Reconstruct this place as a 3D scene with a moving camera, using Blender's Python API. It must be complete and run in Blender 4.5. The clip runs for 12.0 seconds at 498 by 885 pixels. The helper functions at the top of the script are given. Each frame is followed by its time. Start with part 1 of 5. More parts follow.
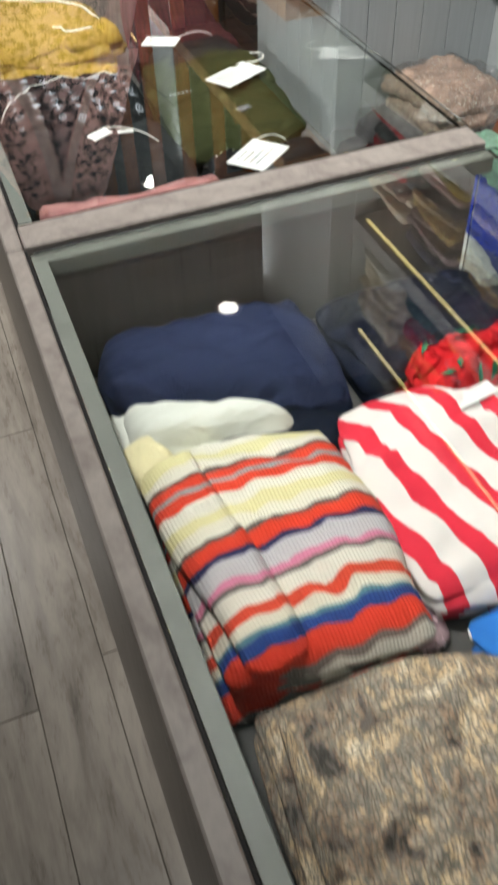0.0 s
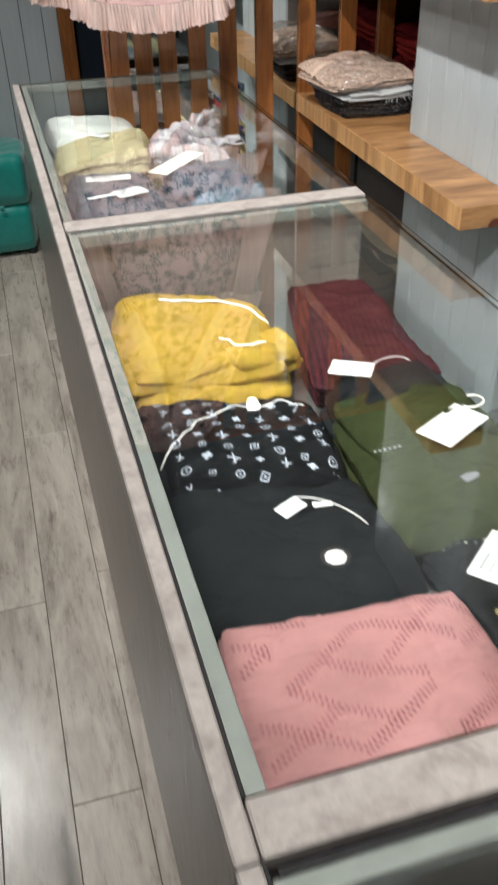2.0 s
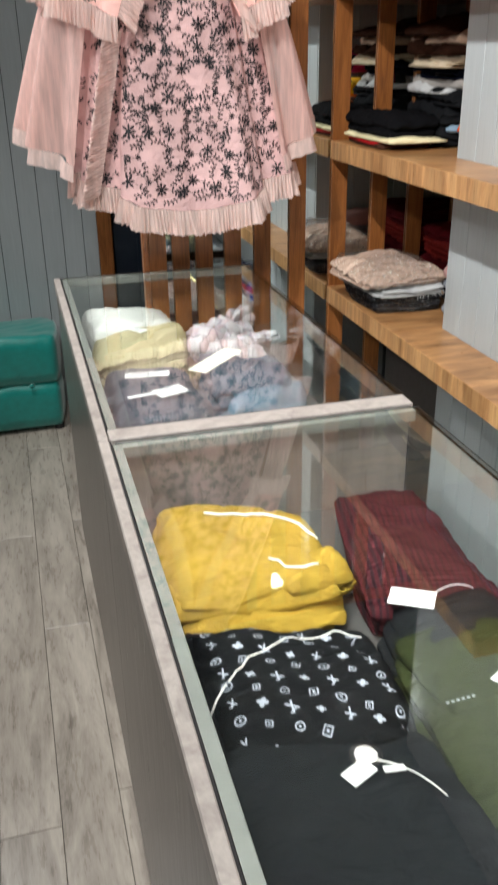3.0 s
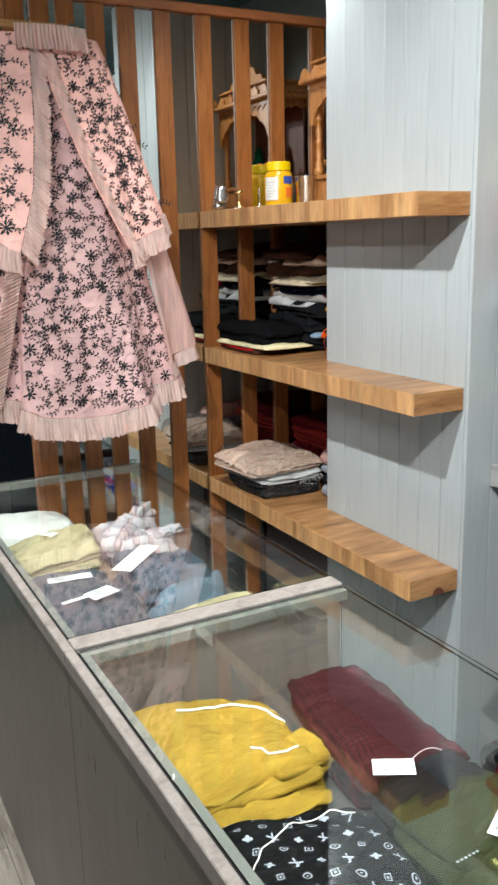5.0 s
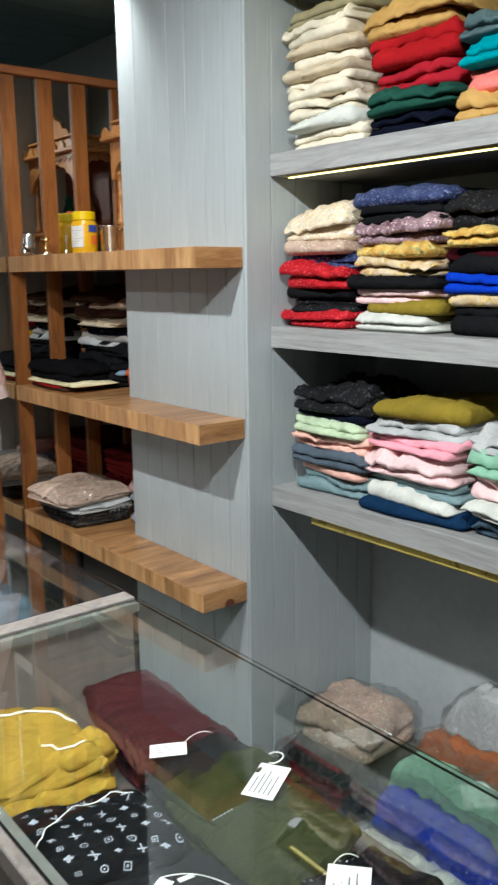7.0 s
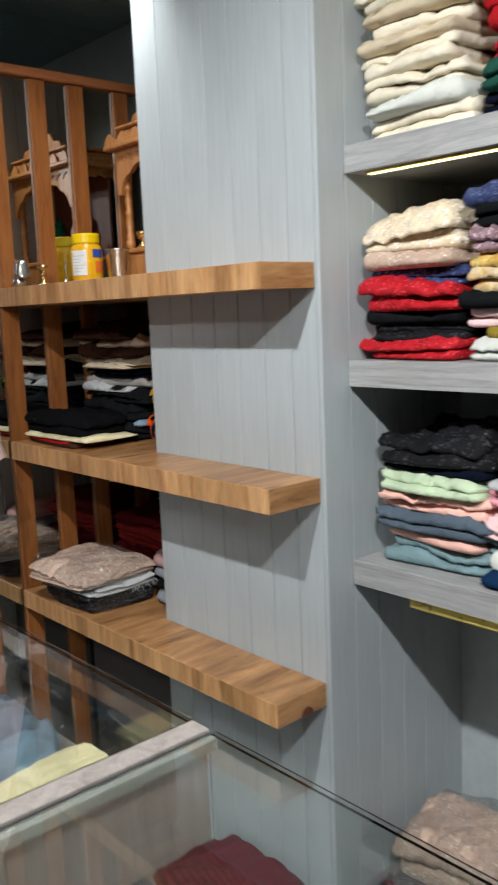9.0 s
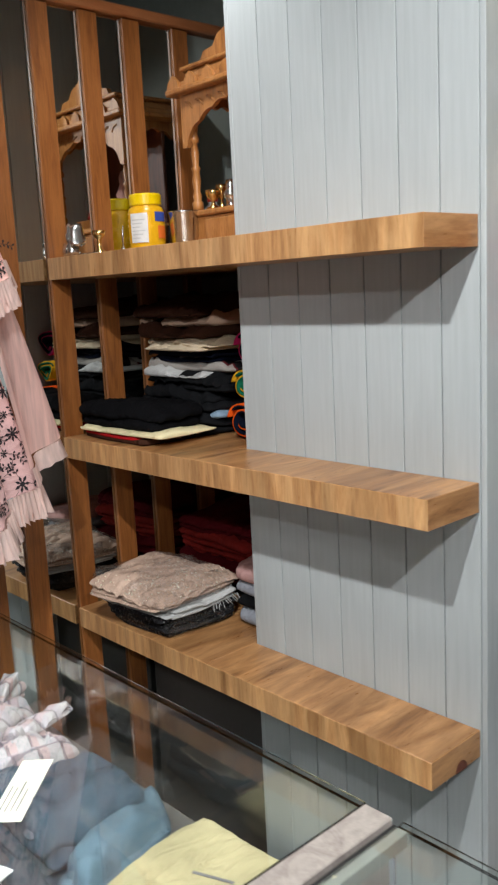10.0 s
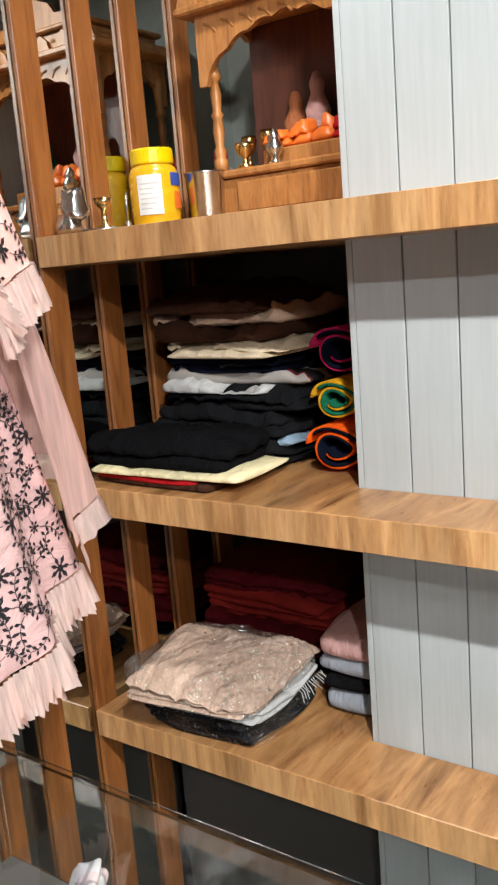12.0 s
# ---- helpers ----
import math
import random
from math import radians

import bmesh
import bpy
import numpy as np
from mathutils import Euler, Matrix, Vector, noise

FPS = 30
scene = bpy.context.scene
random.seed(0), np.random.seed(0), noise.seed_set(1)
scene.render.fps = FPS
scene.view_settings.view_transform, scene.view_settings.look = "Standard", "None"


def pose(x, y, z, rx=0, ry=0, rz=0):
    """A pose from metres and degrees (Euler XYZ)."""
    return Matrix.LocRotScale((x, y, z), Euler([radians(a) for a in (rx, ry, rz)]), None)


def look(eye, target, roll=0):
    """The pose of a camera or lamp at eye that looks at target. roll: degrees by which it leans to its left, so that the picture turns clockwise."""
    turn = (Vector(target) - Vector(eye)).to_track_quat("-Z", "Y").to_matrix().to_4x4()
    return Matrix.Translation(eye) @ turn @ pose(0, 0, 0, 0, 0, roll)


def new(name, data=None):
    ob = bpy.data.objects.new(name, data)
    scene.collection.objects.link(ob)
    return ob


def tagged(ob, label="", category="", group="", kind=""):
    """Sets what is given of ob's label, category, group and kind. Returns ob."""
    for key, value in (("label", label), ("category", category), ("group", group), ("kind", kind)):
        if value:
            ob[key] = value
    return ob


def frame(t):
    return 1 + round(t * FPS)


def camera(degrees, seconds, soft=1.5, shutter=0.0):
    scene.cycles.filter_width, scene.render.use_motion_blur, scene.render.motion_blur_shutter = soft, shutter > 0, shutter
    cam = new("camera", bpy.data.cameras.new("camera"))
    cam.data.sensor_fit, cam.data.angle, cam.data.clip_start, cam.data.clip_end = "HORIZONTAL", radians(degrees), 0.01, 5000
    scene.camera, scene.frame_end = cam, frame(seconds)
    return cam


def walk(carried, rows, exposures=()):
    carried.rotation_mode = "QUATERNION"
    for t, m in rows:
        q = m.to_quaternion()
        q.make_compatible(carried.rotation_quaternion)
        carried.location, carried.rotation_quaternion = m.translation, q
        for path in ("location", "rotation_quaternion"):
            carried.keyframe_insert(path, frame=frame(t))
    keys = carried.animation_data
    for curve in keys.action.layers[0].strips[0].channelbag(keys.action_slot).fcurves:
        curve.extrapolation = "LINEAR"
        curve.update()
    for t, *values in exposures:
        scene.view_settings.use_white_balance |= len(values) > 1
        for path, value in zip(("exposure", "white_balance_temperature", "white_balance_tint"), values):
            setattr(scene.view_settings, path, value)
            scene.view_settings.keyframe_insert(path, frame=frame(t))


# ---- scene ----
from mathutils.bvhtree import BVHTree

# camera and walk
cam = camera(32.7, 12.0, soft=2.2, shutter=0.4)
PATH = [
    (0, (0.065, 0.022, 1.468), (0.528, 1.326, 0.025), -2.4),
    (0.5, (0.072, 0.187, 1.485), (0.596, 1.556, 0.131), -0.8),
    (1, (0.037, 0.311, 1.485), (0.57, 1.739, 0.191), -0.1),
    (1.5, (0.027, 0.426, 1.507), (0.505, 1.925, 0.275), -0.7),
    (2, (0.024, 0.596, 1.525), (0.46, 2.17, 0.366), -1.5),
    (2.5, (0.013, 0.696, 1.55), (0.45, 2.35, 0.51), -0.7),
    (2.7, (0.010, 0.715, 1.566), (0.452, 2.412, 0.608), -0.7),
    (4.5, (-0.242, 0.763, 1.664), (0.555, 2.518, 1.13), -1.1),
    (5, (-0.282, 0.714, 1.677), (0.627, 2.434, 1.214), -1.4),
    (5.5, (-0.29, 0.662, 1.679), (0.697, 2.355, 1.276), -1.1),
    (6, (-0.272, 0.569, 1.697), (0.807, 2.206, 1.303), -1.0),
    (6.5, (-0.292, 0.479, 1.703), (0.841, 2.076, 1.299), -1.0),
    (6.7, (-0.294, 0.445, 1.708), (0.869, 2.021, 1.302), -0.8),
    (8.3, (-0.275, 0.74, 1.695), (1.201, 2.057, 1.402), -1.3),
    (8.5, (-0.253, 0.814, 1.697), (1.182, 2.17, 1.381), -1.4),
    (9, (-0.17, 1.036, 1.68), (1.14, 2.515, 1.374), -2.4),
    (9.5, (-0.123, 1.254, 1.683), (1.138, 2.772, 1.361), -2.4),
    (10, (-0.133, 1.51, 1.668), (1.192, 2.967, 1.317), -3.0),
    (10.5, (-0.151, 1.747, 1.672), (1.273, 3.095, 1.281), -4.0),
    (11, (-0.119, 1.989, 1.653), (1.349, 3.29, 1.266), -5.2),
    (11.5, (-0.118, 2.216, 1.677), (1.436, 3.415, 1.296), -4.8),
    (12, (-0.083, 2.313, 1.694), (1.51, 3.453, 1.291), -4.7),
]
walk(cam, [(t, look(eye, target, roll)) for t, eye, target, roll in PATH], [(0.0, -0.32, 6700, 10), (1.0, -0.4, 6600, 10), (1.5, -0.2, 6500, 10), (2.5, -0.06, 6500, 10), (4.5, -0.17, 6450, 8), (5.5, -0.04, 6300, 6), (6.5, -0.4, 6250, 6), (8.5, -0.6, 6250, 8), (9.5, -0.48, 6400, 10), (10.5, -0.38, 6500, 10), (11.0, -0.25, 6550, 10), (11.5, 0.0, 6600, 10), (12.0, 0.1, 6600, 10)])

# light: recessed ceiling lamps, known and added, each a spot under its glowing disc
CEIL = 2.75
world = bpy.data.worlds.new("world")
scene.world = world
world.use_nodes = True
world.node_tree.nodes["Background"].inputs[0].default_value = (0.55, 0.62, 0.7, 1)
world.node_tree.nodes["Background"].inputs[1].default_value = 0.02
# (-0.13, 0.75) and the last three are unseen lamps added to brighten the shop
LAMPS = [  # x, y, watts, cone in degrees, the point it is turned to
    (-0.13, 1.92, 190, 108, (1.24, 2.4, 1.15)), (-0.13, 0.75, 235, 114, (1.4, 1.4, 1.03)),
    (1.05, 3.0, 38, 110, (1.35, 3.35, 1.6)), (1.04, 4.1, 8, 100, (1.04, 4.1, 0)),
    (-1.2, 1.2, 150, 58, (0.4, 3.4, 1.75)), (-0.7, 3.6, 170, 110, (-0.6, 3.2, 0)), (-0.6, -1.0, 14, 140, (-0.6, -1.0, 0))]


def spot(x, y, watts, cone, aim):
    data = bpy.data.lights.new("downlight_or_fill_lamp", "SPOT")
    data.energy, data.spot_size, data.spot_blend, data.shadow_soft_size = watts, radians(cone), 1.0, 0.03
    data.color = (0.985, 0.985, 0.975)
    ob = new("downlight_or_fill_lamp", data)
    ob.matrix_world = look((x, y, CEIL - 0.03), aim)
    return ob


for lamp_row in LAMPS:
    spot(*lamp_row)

# ---------------------------------------------------------------- materials


def lin(r, g, b):
    """Linear colour from 0..255 display values."""
    return tuple(((c / 255 + 0.055) / 1.055) ** 2.4 if c > 10 else c / 255 / 12.92 for c in (r, g, b)) + (1.0,)


class Nodes:
    """A short hand for one material's node tree."""

    def __init__(self, name):
        self.mat = bpy.data.materials.new(name)
        self.mat.use_nodes = True
        self.tree = self.mat.node_tree
        self.bsdf = self.tree.nodes["Principled BSDF"]
        self.out = self.tree.nodes["Material Output"]

    def add(self, kind, **values):
        node = self.tree.nodes.new(kind)
        for key, value in values.items():
            if key == "operation":
                node.operation = value
            elif key == "data_type":
                node.data_type = value
            elif key == "blend_type":
                node.blend_type = value
            elif key == "feature":
                node.feature = value
        return node

    def link(self, a, b):
        self.tree.links.new(a, b)

    def coords(self, scale=(1, 1, 1), rot=(0, 0, 0), shuffle=True):
        tc = self.add("ShaderNodeTexCoord")
        mp = self.add("ShaderNodeMapping")
        mp.inputs["Scale"].default_value, mp.inputs["Rotation"].default_value = scale, rot
        if shuffle:
            info = self.add("ShaderNodeObjectInfo")
            mul = self.add("ShaderNodeVectorMath", operation="SCALE")
            mul.inputs[0].default_value = (7.3, 11.1, 5.7)
            self.link(info.outputs["Random"], mul.inputs["Scale"])
            add = self.add("ShaderNodeVectorMath", operation="ADD")
            self.link(tc.outputs["Object"], add.inputs[0])
            self.link(mul.outputs[0], add.inputs[1])
            self.link(add.outputs[0], mp.inputs[0])
        else:
            self.link(tc.outputs["Object"], mp.inputs[0])
        return mp.outputs[0]

    def noise(self, vec, scale, detail=4.0, rough=0.55, dist=0.0):
        n = self.add("ShaderNodeTexNoise")
        n.inputs["Scale"].default_value, n.inputs["Detail"].default_value = scale, detail
        n.inputs["Roughness"].default_value, n.inputs["Distortion"].default_value = rough, dist
        self.link(vec, n.inputs["Vector"])
        return n.outputs["Fac"]

    def ramp(self, fac, stops, constant=False):
        r = self.add("ShaderNodeValToRGB")
        r.color_ramp.interpolation = "CONSTANT" if constant else "LINEAR"
        els = r.color_ramp.elements
        while len(els) < len(stops):
            els.new(0.5)
        for e, (p, c) in zip(els, stops):
            e.position, e.color = p, c
        self.link(fac, r.inputs[0])
        return r.outputs["Color"]

    def mix(self, fac, a, b, mode="MIX"):
        m = self.add("ShaderNodeMix", data_type="RGBA", blend_type=mode)
        for k, v in ((0, fac), (6, a), (7, b)):
            if hasattr(v, "links"):
                self.link(v, m.inputs[k])
            else:
                m.inputs[k].default_value = v
        return m.outputs[2]

    def math(self, op, a, b=0.0):
        m = self.add("ShaderNodeMath", operation=op)
        for k, v in enumerate((a, b)):
            if hasattr(v, "links"):
                self.link(v, m.inputs[k])
            else:
                m.inputs[k].default_value = v
        return m.outputs[0]

    def bump(self, height, strength=0.3, distance=0.002, chain=None):
        b = self.add("ShaderNodeBump")
        b.inputs["Strength"].default_value, b.inputs["Distance"].default_value = strength, distance
        self.link(height, b.inputs["Height"])
        if chain is not None:
            self.link(chain, b.inputs["Normal"])
        return b.outputs[0]

    def done(self, color=None, rough=None, normal=None, **values):
        for key, v in (("Base Color", color), ("Roughness", rough), ("Normal", normal)):
            if v is None:
                continue
            if hasattr(v, "links"):
                self.link(v, self.bsdf.inputs[key])
            else:
                self.bsdf.inputs[key].default_value = v
        for key, v in values.items():
            self.bsdf.inputs[key.replace("_", " ")].default_value = v
        return self.mat


def shade(c, k):
    return (c[0] * k, c[1] * k, c[2] * k, 1.0)


def cloth(name, c, rough=0.9, weave=2000, soft=0.12, wrinkle=9, sheen=0.0):
    gleam = 0.1 if sum(c[:3]) > 0.15 else 0.03
    n = Nodes(name)
    v = n.coords()
    big, fine = n.noise(v, wrinkle, 3), n.noise(v, weave, 2)
    col = n.ramp(big, [(0.3, shade(c, 0.78)), (0.7, shade(c, 1.15))])
    col = n.mix(0.15, col, n.ramp(fine, [(0.35, shade(c, 0.6)), (0.65, shade(c, 1.3))]))
    nb = n.bump(fine, soft, 0.0008, n.bump(n.noise(n.coords((1.0, 2.6, 1.6)), wrinkle, 4, 0.55, 1.6), 0.55, 0.02))
    return n.done(col, rough, nb, Sheen_Weight=sheen, Specular_IOR_Level=gleam)


def sequin(name, c, c2, metal=0.6, scale=230, share=0.98):
    """Cloth sewn with small metal discs, each tilted its own way; some are painted brighter as glints."""
    n = Nodes(name)
    v = n.coords()
    vo = n.add("ShaderNodeTexVoronoi")
    vo.inputs["Scale"].default_value = scale
    n.link(v, vo.inputs["Vector"])
    tone = n.add("ShaderNodeSeparateColor")
    n.link(vo.outputs["Color"], tone.inputs[0])
    col = n.ramp(n.noise(v, 35, 4), [(0.3, c), (0.7, c2)])
    col = n.mix(n.math("MULTIPLY", tone.outputs[0], 0.3), col, shade(c, 0.5))
    spark = n.math("GREATER_THAN", n.math("ADD", tone.outputs[1], n.math("MULTIPLY", n.noise(v, 14, 2), 0.3)), share)
    # glint put into the colour of the sparkling discs
    bright = tuple(min(0.9, x * 1.7 + 0.06) for x in c2[:3]) + (1.0,)
    col = n.mix(spark, col, bright)
    rough = n.math("SUBTRACT", 0.75, n.math("MULTIPLY", spark, 0.47))
    soft = n.bump(n.noise(n.coords((1, 2.4, 1.5)), 9, 4, 0.55, 1.5), 0.5, 0.02)
    off, part_, tilt, unit = (n.add("ShaderNodeVectorMath", operation=o) for o in ("SUBTRACT", "SCALE", "ADD", "NORMALIZE"))
    off.inputs[1].default_value = (0.5, 0.5, 0.5)
    n.link(vo.outputs["Color"], off.inputs[0])
    n.link(off.outputs[0], part_.inputs[0])
    n.link(n.math("MULTIPLY", spark, 1.1), part_.inputs["Scale"])
    n.link(soft, tilt.inputs[0])
    n.link(part_.outputs[0], tilt.inputs[1])
    n.link(tilt.outputs[0], unit.inputs[0])
    n.link(n.math("MULTIPLY", spark, metal * 0.7), n.bsdf.inputs["Metallic"])
    return n.done(col, rough, unit.outputs[0], Specular_IOR_Level=0.2)


def painted(name, c, rough=0.5, grain=(1, 1, 1), gscale=40, depth=0.15, var=0.12):
    n = Nodes(name)
    v = n.coords(grain)
    a, b = n.noise(v, gscale, 5, 0.6), n.noise(n.coords(), 2.2, 3)
    col = n.ramp(a, [(0.3, shade(c, 1 - var)), (0.7, shade(c, 1 + var * 0.6))])
    col = n.mix(0.35, col, n.ramp(b, [(0.3, shade(c, 1 - var * 1.6)), (0.7, shade(c, 1.06))]))
    return n.done(col, n.ramp(b, [(0.2, (rough * 0.8,) * 3 + (1,)), (0.8, (min(1, rough * 1.2),) * 3 + (1,))]), n.bump(a, depth, 0.0015))


def wood(name, dark, mid, light, grain, rough=0.38, knots=0.0, bands=None):
    """grain: how tightly the figure runs along x, y and z; the small value is the way of the fibres."""
    n = Nodes(name)
    v = n.coords(grain)
    fig = n.noise(v, 1.0, 6, 0.62, 1.4)
    fine = n.noise(v, 7.0, 4, 0.7)
    col = n.ramp(fig, [(0.28, dark), (0.44, mid), (0.6, light), (0.78, mid)])
    col = n.mix(0.3, col, n.ramp(fine, [(0.3, shade(dark, 0.8)), (0.7, light)]))
    if bands:
        band = n.noise(n.coords(bands), 1.0, 3, 0.6, 0.6)
        col = n.mix(0.75, col, n.mix(1.0, col, n.ramp(band, [(0.34, (0.5, 0.46, 0.42, 1)), (0.5, (0.95, 0.95, 0.95, 1)), (0.62, (1.2, 1.2, 1.2, 1))]), "MULTIPLY"))
    if knots:
        spots = n.ramp(n.noise(n.coords(tuple(g * 0.6 for g in grain)), 1.6, 2, 0.5), [(0.66, (0, 0, 0, 1)), (0.74, (1, 1, 1, 1))])
        col = n.mix(n.math("MULTIPLY", spots, knots), col, shade(dark, 0.55))
    return n.done(col, n.ramp(fine, [(0.2, (rough * 0.8,) * 3 + (1,)), (0.8, (rough * 1.3,) * 3 + (1,))]), n.bump(fine, 0.12, 0.001))


def plain(name, c, rough=0.5, metal=0.0, **values):
    n = Nodes(name)
    f = n.noise(n.coords(), 35, 4)
    col = n.ramp(f, [(0.3, shade(c, 0.88)), (0.7, shade(c, 1.08))])
    return n.done(col, n.ramp(f, [(0.2, (rough * 0.8,) * 3 + (1,)), (0.8, (min(1, rough * 1.25),) * 3 + (1,))]), None, Metallic=metal, **values)


def glass(name, tint, rough=0.0):
    n = Nodes(name)
    return n.done(tint, rough, None, Transmission_Weight=1.0, IOR=1.5)


def film(name, tint, gloss):
    """Thin clear plastic: see-through with a crumpled shine."""
    n = Nodes(name)
    n.tree.nodes.remove(n.bsdf)
    v = n.coords()
    clear, shine, mixer = n.add("ShaderNodeBsdfTransparent"), n.add("ShaderNodeBsdfGlossy"), n.add("ShaderNodeMixShader")
    clear.inputs[0].default_value = tint
    shine.inputs["Roughness"].default_value = 0.17
    ridge = n.math("ABSOLUTE", n.math("SUBTRACT", n.noise(v, 26, 3, 0.6, 1.8), 0.5))
    n.link(n.bump(ridge, 1.0, 0.05, n.bump(n.noise(v, 11, 2), 0.8, 0.03)), shine.inputs["Normal"])
    fold = n.ramp(ridge, [(0.0, (min(1.0, gloss * 2.4),) * 3 + (1,)), (0.09, (gloss,) * 3 + (1,))])
    n.link(fold, mixer.inputs[0])
    n.link(clear.outputs[0], mixer.inputs[1])
    n.link(shine.outputs[0], mixer.inputs[2])
    n.link(mixer.outputs[0], n.out.inputs["Surface"])
    return n.mat


def tulle(name, c, cover):
    n = Nodes(name)
    n.tree.nodes.remove(n.bsdf)
    v = n.coords()
    clear, body, through_, blend, mixer = (n.add(k) for k in ("ShaderNodeBsdfTransparent", "ShaderNodeBsdfDiffuse", "ShaderNodeBsdfTranslucent", "ShaderNodeMixShader", "ShaderNodeMixShader"))
    v = n.coords((9, 9, 0.7))
    col = n.ramp(n.noise(v, 8, 4), [(0.3, shade(c, 0.8)), (0.7, shade(c, 1.1))])
    n.link(col, body.inputs[0]), n.link(col, through_.inputs[0])
    blend.inputs[0].default_value = 0.5
    n.link(body.outputs[0], blend.inputs[1]), n.link(through_.outputs[0], blend.inputs[2])
    fac = n.ramp(n.noise(v, 5, 4), [(0.3, (cover - 0.2,) * 3 + (1,)), (0.7, (min(1.0, cover + 0.2),) * 3 + (1,))])
    n.link(fac, mixer.inputs[0]), n.link(clear.outputs[0], mixer.inputs[1]), n.link(blend.outputs[0], mixer.inputs[2])
    n.link(mixer.outputs[0], n.out.inputs["Surface"])
    return n.mat


def glow(name, c, power):
    n = Nodes(name)
    return n.done((0.8, 0.8, 0.8, 1), 0.5, None, Emission_Color=c, Emission_Strength=power)


def striped(name, stops, axis, span, wave=0.0, rib=0.0, rough=0.85, tilt=0.0):
    """Bands of colour along one axis of the cloth; stops run 0..1 over span metres."""
    n = Nodes(name)
    tc = n.add("ShaderNodeTexCoord")
    mp = n.add("ShaderNodeMapping")
    mp.inputs["Rotation"].default_value = (0, 0, tilt)
    n.link(tc.outputs["Object"], mp.inputs[0])
    sep = n.add("ShaderNodeSeparateXYZ")
    n.link(mp.outputs[0], sep.inputs[0])
    t = n.math("ADD", n.math("DIVIDE", sep.outputs[axis], span), 0.5)
    if wave:
        zig = n.math("PINGPONG", sep.outputs[1 - axis], 0.022)
        t = n.math("ADD", t, n.math("MULTIPLY", zig, wave))
        t = n.math("ADD", t, n.math("MULTIPLY", n.math("SUBTRACT", n.noise(mp.outputs[0], 18, 2), 0.5), 0.05))
    t = n.math("FRACT", t)
    col = n.ramp(t, stops, constant=True)
    fine = n.noise(mp.outputs[0], 700, 2)
    col = n.mix(0.22, col, n.ramp(fine, [(0.3, (0.12, 0.11, 0.1, 1)), (0.7, (0.9, 0.88, 0.82, 1))]), "SOFT_LIGHT")
    nb = n.bump(fine, 0.3, 0.001)
    if rib:
        ribs = n.math("PINGPONG", sep.outputs[1 - axis], rib)
        nb = n.bump(n.math("DIVIDE", ribs, rib), 0.5, 0.0015, nb)
    return n.done(col, rough, nb, Specular_IOR_Level=0.15)


WHITE, BLACK = (0.8, 0.8, 0.78, 1), (0.012, 0.012, 0.014, 1)
M = {}
M["board"] = painted("grey painted boards", (0.42, 0.457, 0.466, 1), 0.42, (9, 9, 0.5), 12, 0.25, 0.10)
M["groove"] = plain("dark groove paint", (0.05, 0.055, 0.055, 1), 0.8)
M["wall"] = painted("grey wall paint", (0.45, 0.485, 0.49, 1), 0.5)
M["recess_wall"] = painted("darker grey olive wall", (0.2, 0.22, 0.2, 1), 0.6)
# walls out of direct view, kept dark so shadows get less bounced light
M["bounce_cut_wall"] = painted("unseen wall darkened against bounce", (0.09, 0.095, 0.095, 1), 0.6)
M["teal_dark"] = painted("dark slate ceiling paint", (0.22, 0.31, 0.32, 1), 0.6, (1, 8, 1))
M["oak"] = wood("orange oak laminate", lin(112, 70, 38), lin(168, 120, 74), lin(198, 150, 100), (3, 17, 17), 0.3, 0.8, (1.6, 9, 9))
M["oak_edge"] = wood("orange oak edge band", lin(132, 88, 52), lin(180, 132, 84), lin(206, 162, 112), (20, 20, 2.5), 0.3, 0.7, (11, 11, 1.2))
M["grey_wood"] = wood("grey washed wood laminate", lin(122, 121, 121), lin(150, 149, 148), lin(172, 172, 170), (22, 2.2, 30), 0.42, 0.35)
M["slat"] = wood("reddish brown slat wood", lin(96, 52, 26), lin(134, 80, 38), lin(156, 98, 50), (40, 40, 3), 0.35)
M["rail_wood"] = wood("reddish brown rail wood", lin(124, 72, 42), lin(160, 98, 58), lin(176, 114, 72), (3, 40, 40), 0.35)
M["carved"] = wood("honey carved teak", lin(110, 66, 30), lin(160, 104, 54), lin(186, 128, 72), (30, 30, 5), 0.35)
M["carved_dark"] = wood("dark red carved teak", lin(60, 28, 18), lin(90, 44, 28), lin(108, 58, 38), (30, 30, 5), 0.45)
M["laminate"] = wood("taupe brown laminate", lin(102, 95, 89), lin(111, 104, 98), lin(120, 113, 107), (14, 14, 1.2), 0.3)
M["trim_wood"] = wood("pale grey wood edging", lin(138, 129, 124), lin(166, 157, 151), lin(186, 178, 171), (18, 18, 18), 0.4, 0.3)
M["seat"] = plain("grey green glass bed strip", lin(98, 100, 95), 0.45)
M["gap"] = plain("black seam rubber", (0.012, 0.012, 0.012, 1), 0.7)
M["deck"] = plain("dark grey deck lining", lin(66, 64, 62), 0.6)
M["glass"] = glass("clear counter glass", (0.93, 0.97, 0.95, 1))
M["glass_edge"] = glass("green edge glass", (0.8, 0.95, 0.9, 1))
M["mirror"] = Nodes("mirror silver").done((0.72, 0.76, 0.75, 1), 0.015, None, Metallic=1.0)
M["floor"] = wood("grey plank vinyl", lin(98, 90, 82), lin(156, 147, 136), lin(184, 175, 163), (8, 1.5, 8), 0.28, 0.7)
M["floor_base"] = plain("dark floor joint", (0.03, 0.028, 0.026, 1), 0.7)
# shade behind the counter put into a darker floor colour
M["shaded_floor"] = plain("floor vinyl darkened for shade", lin(62, 60, 58), 0.45)
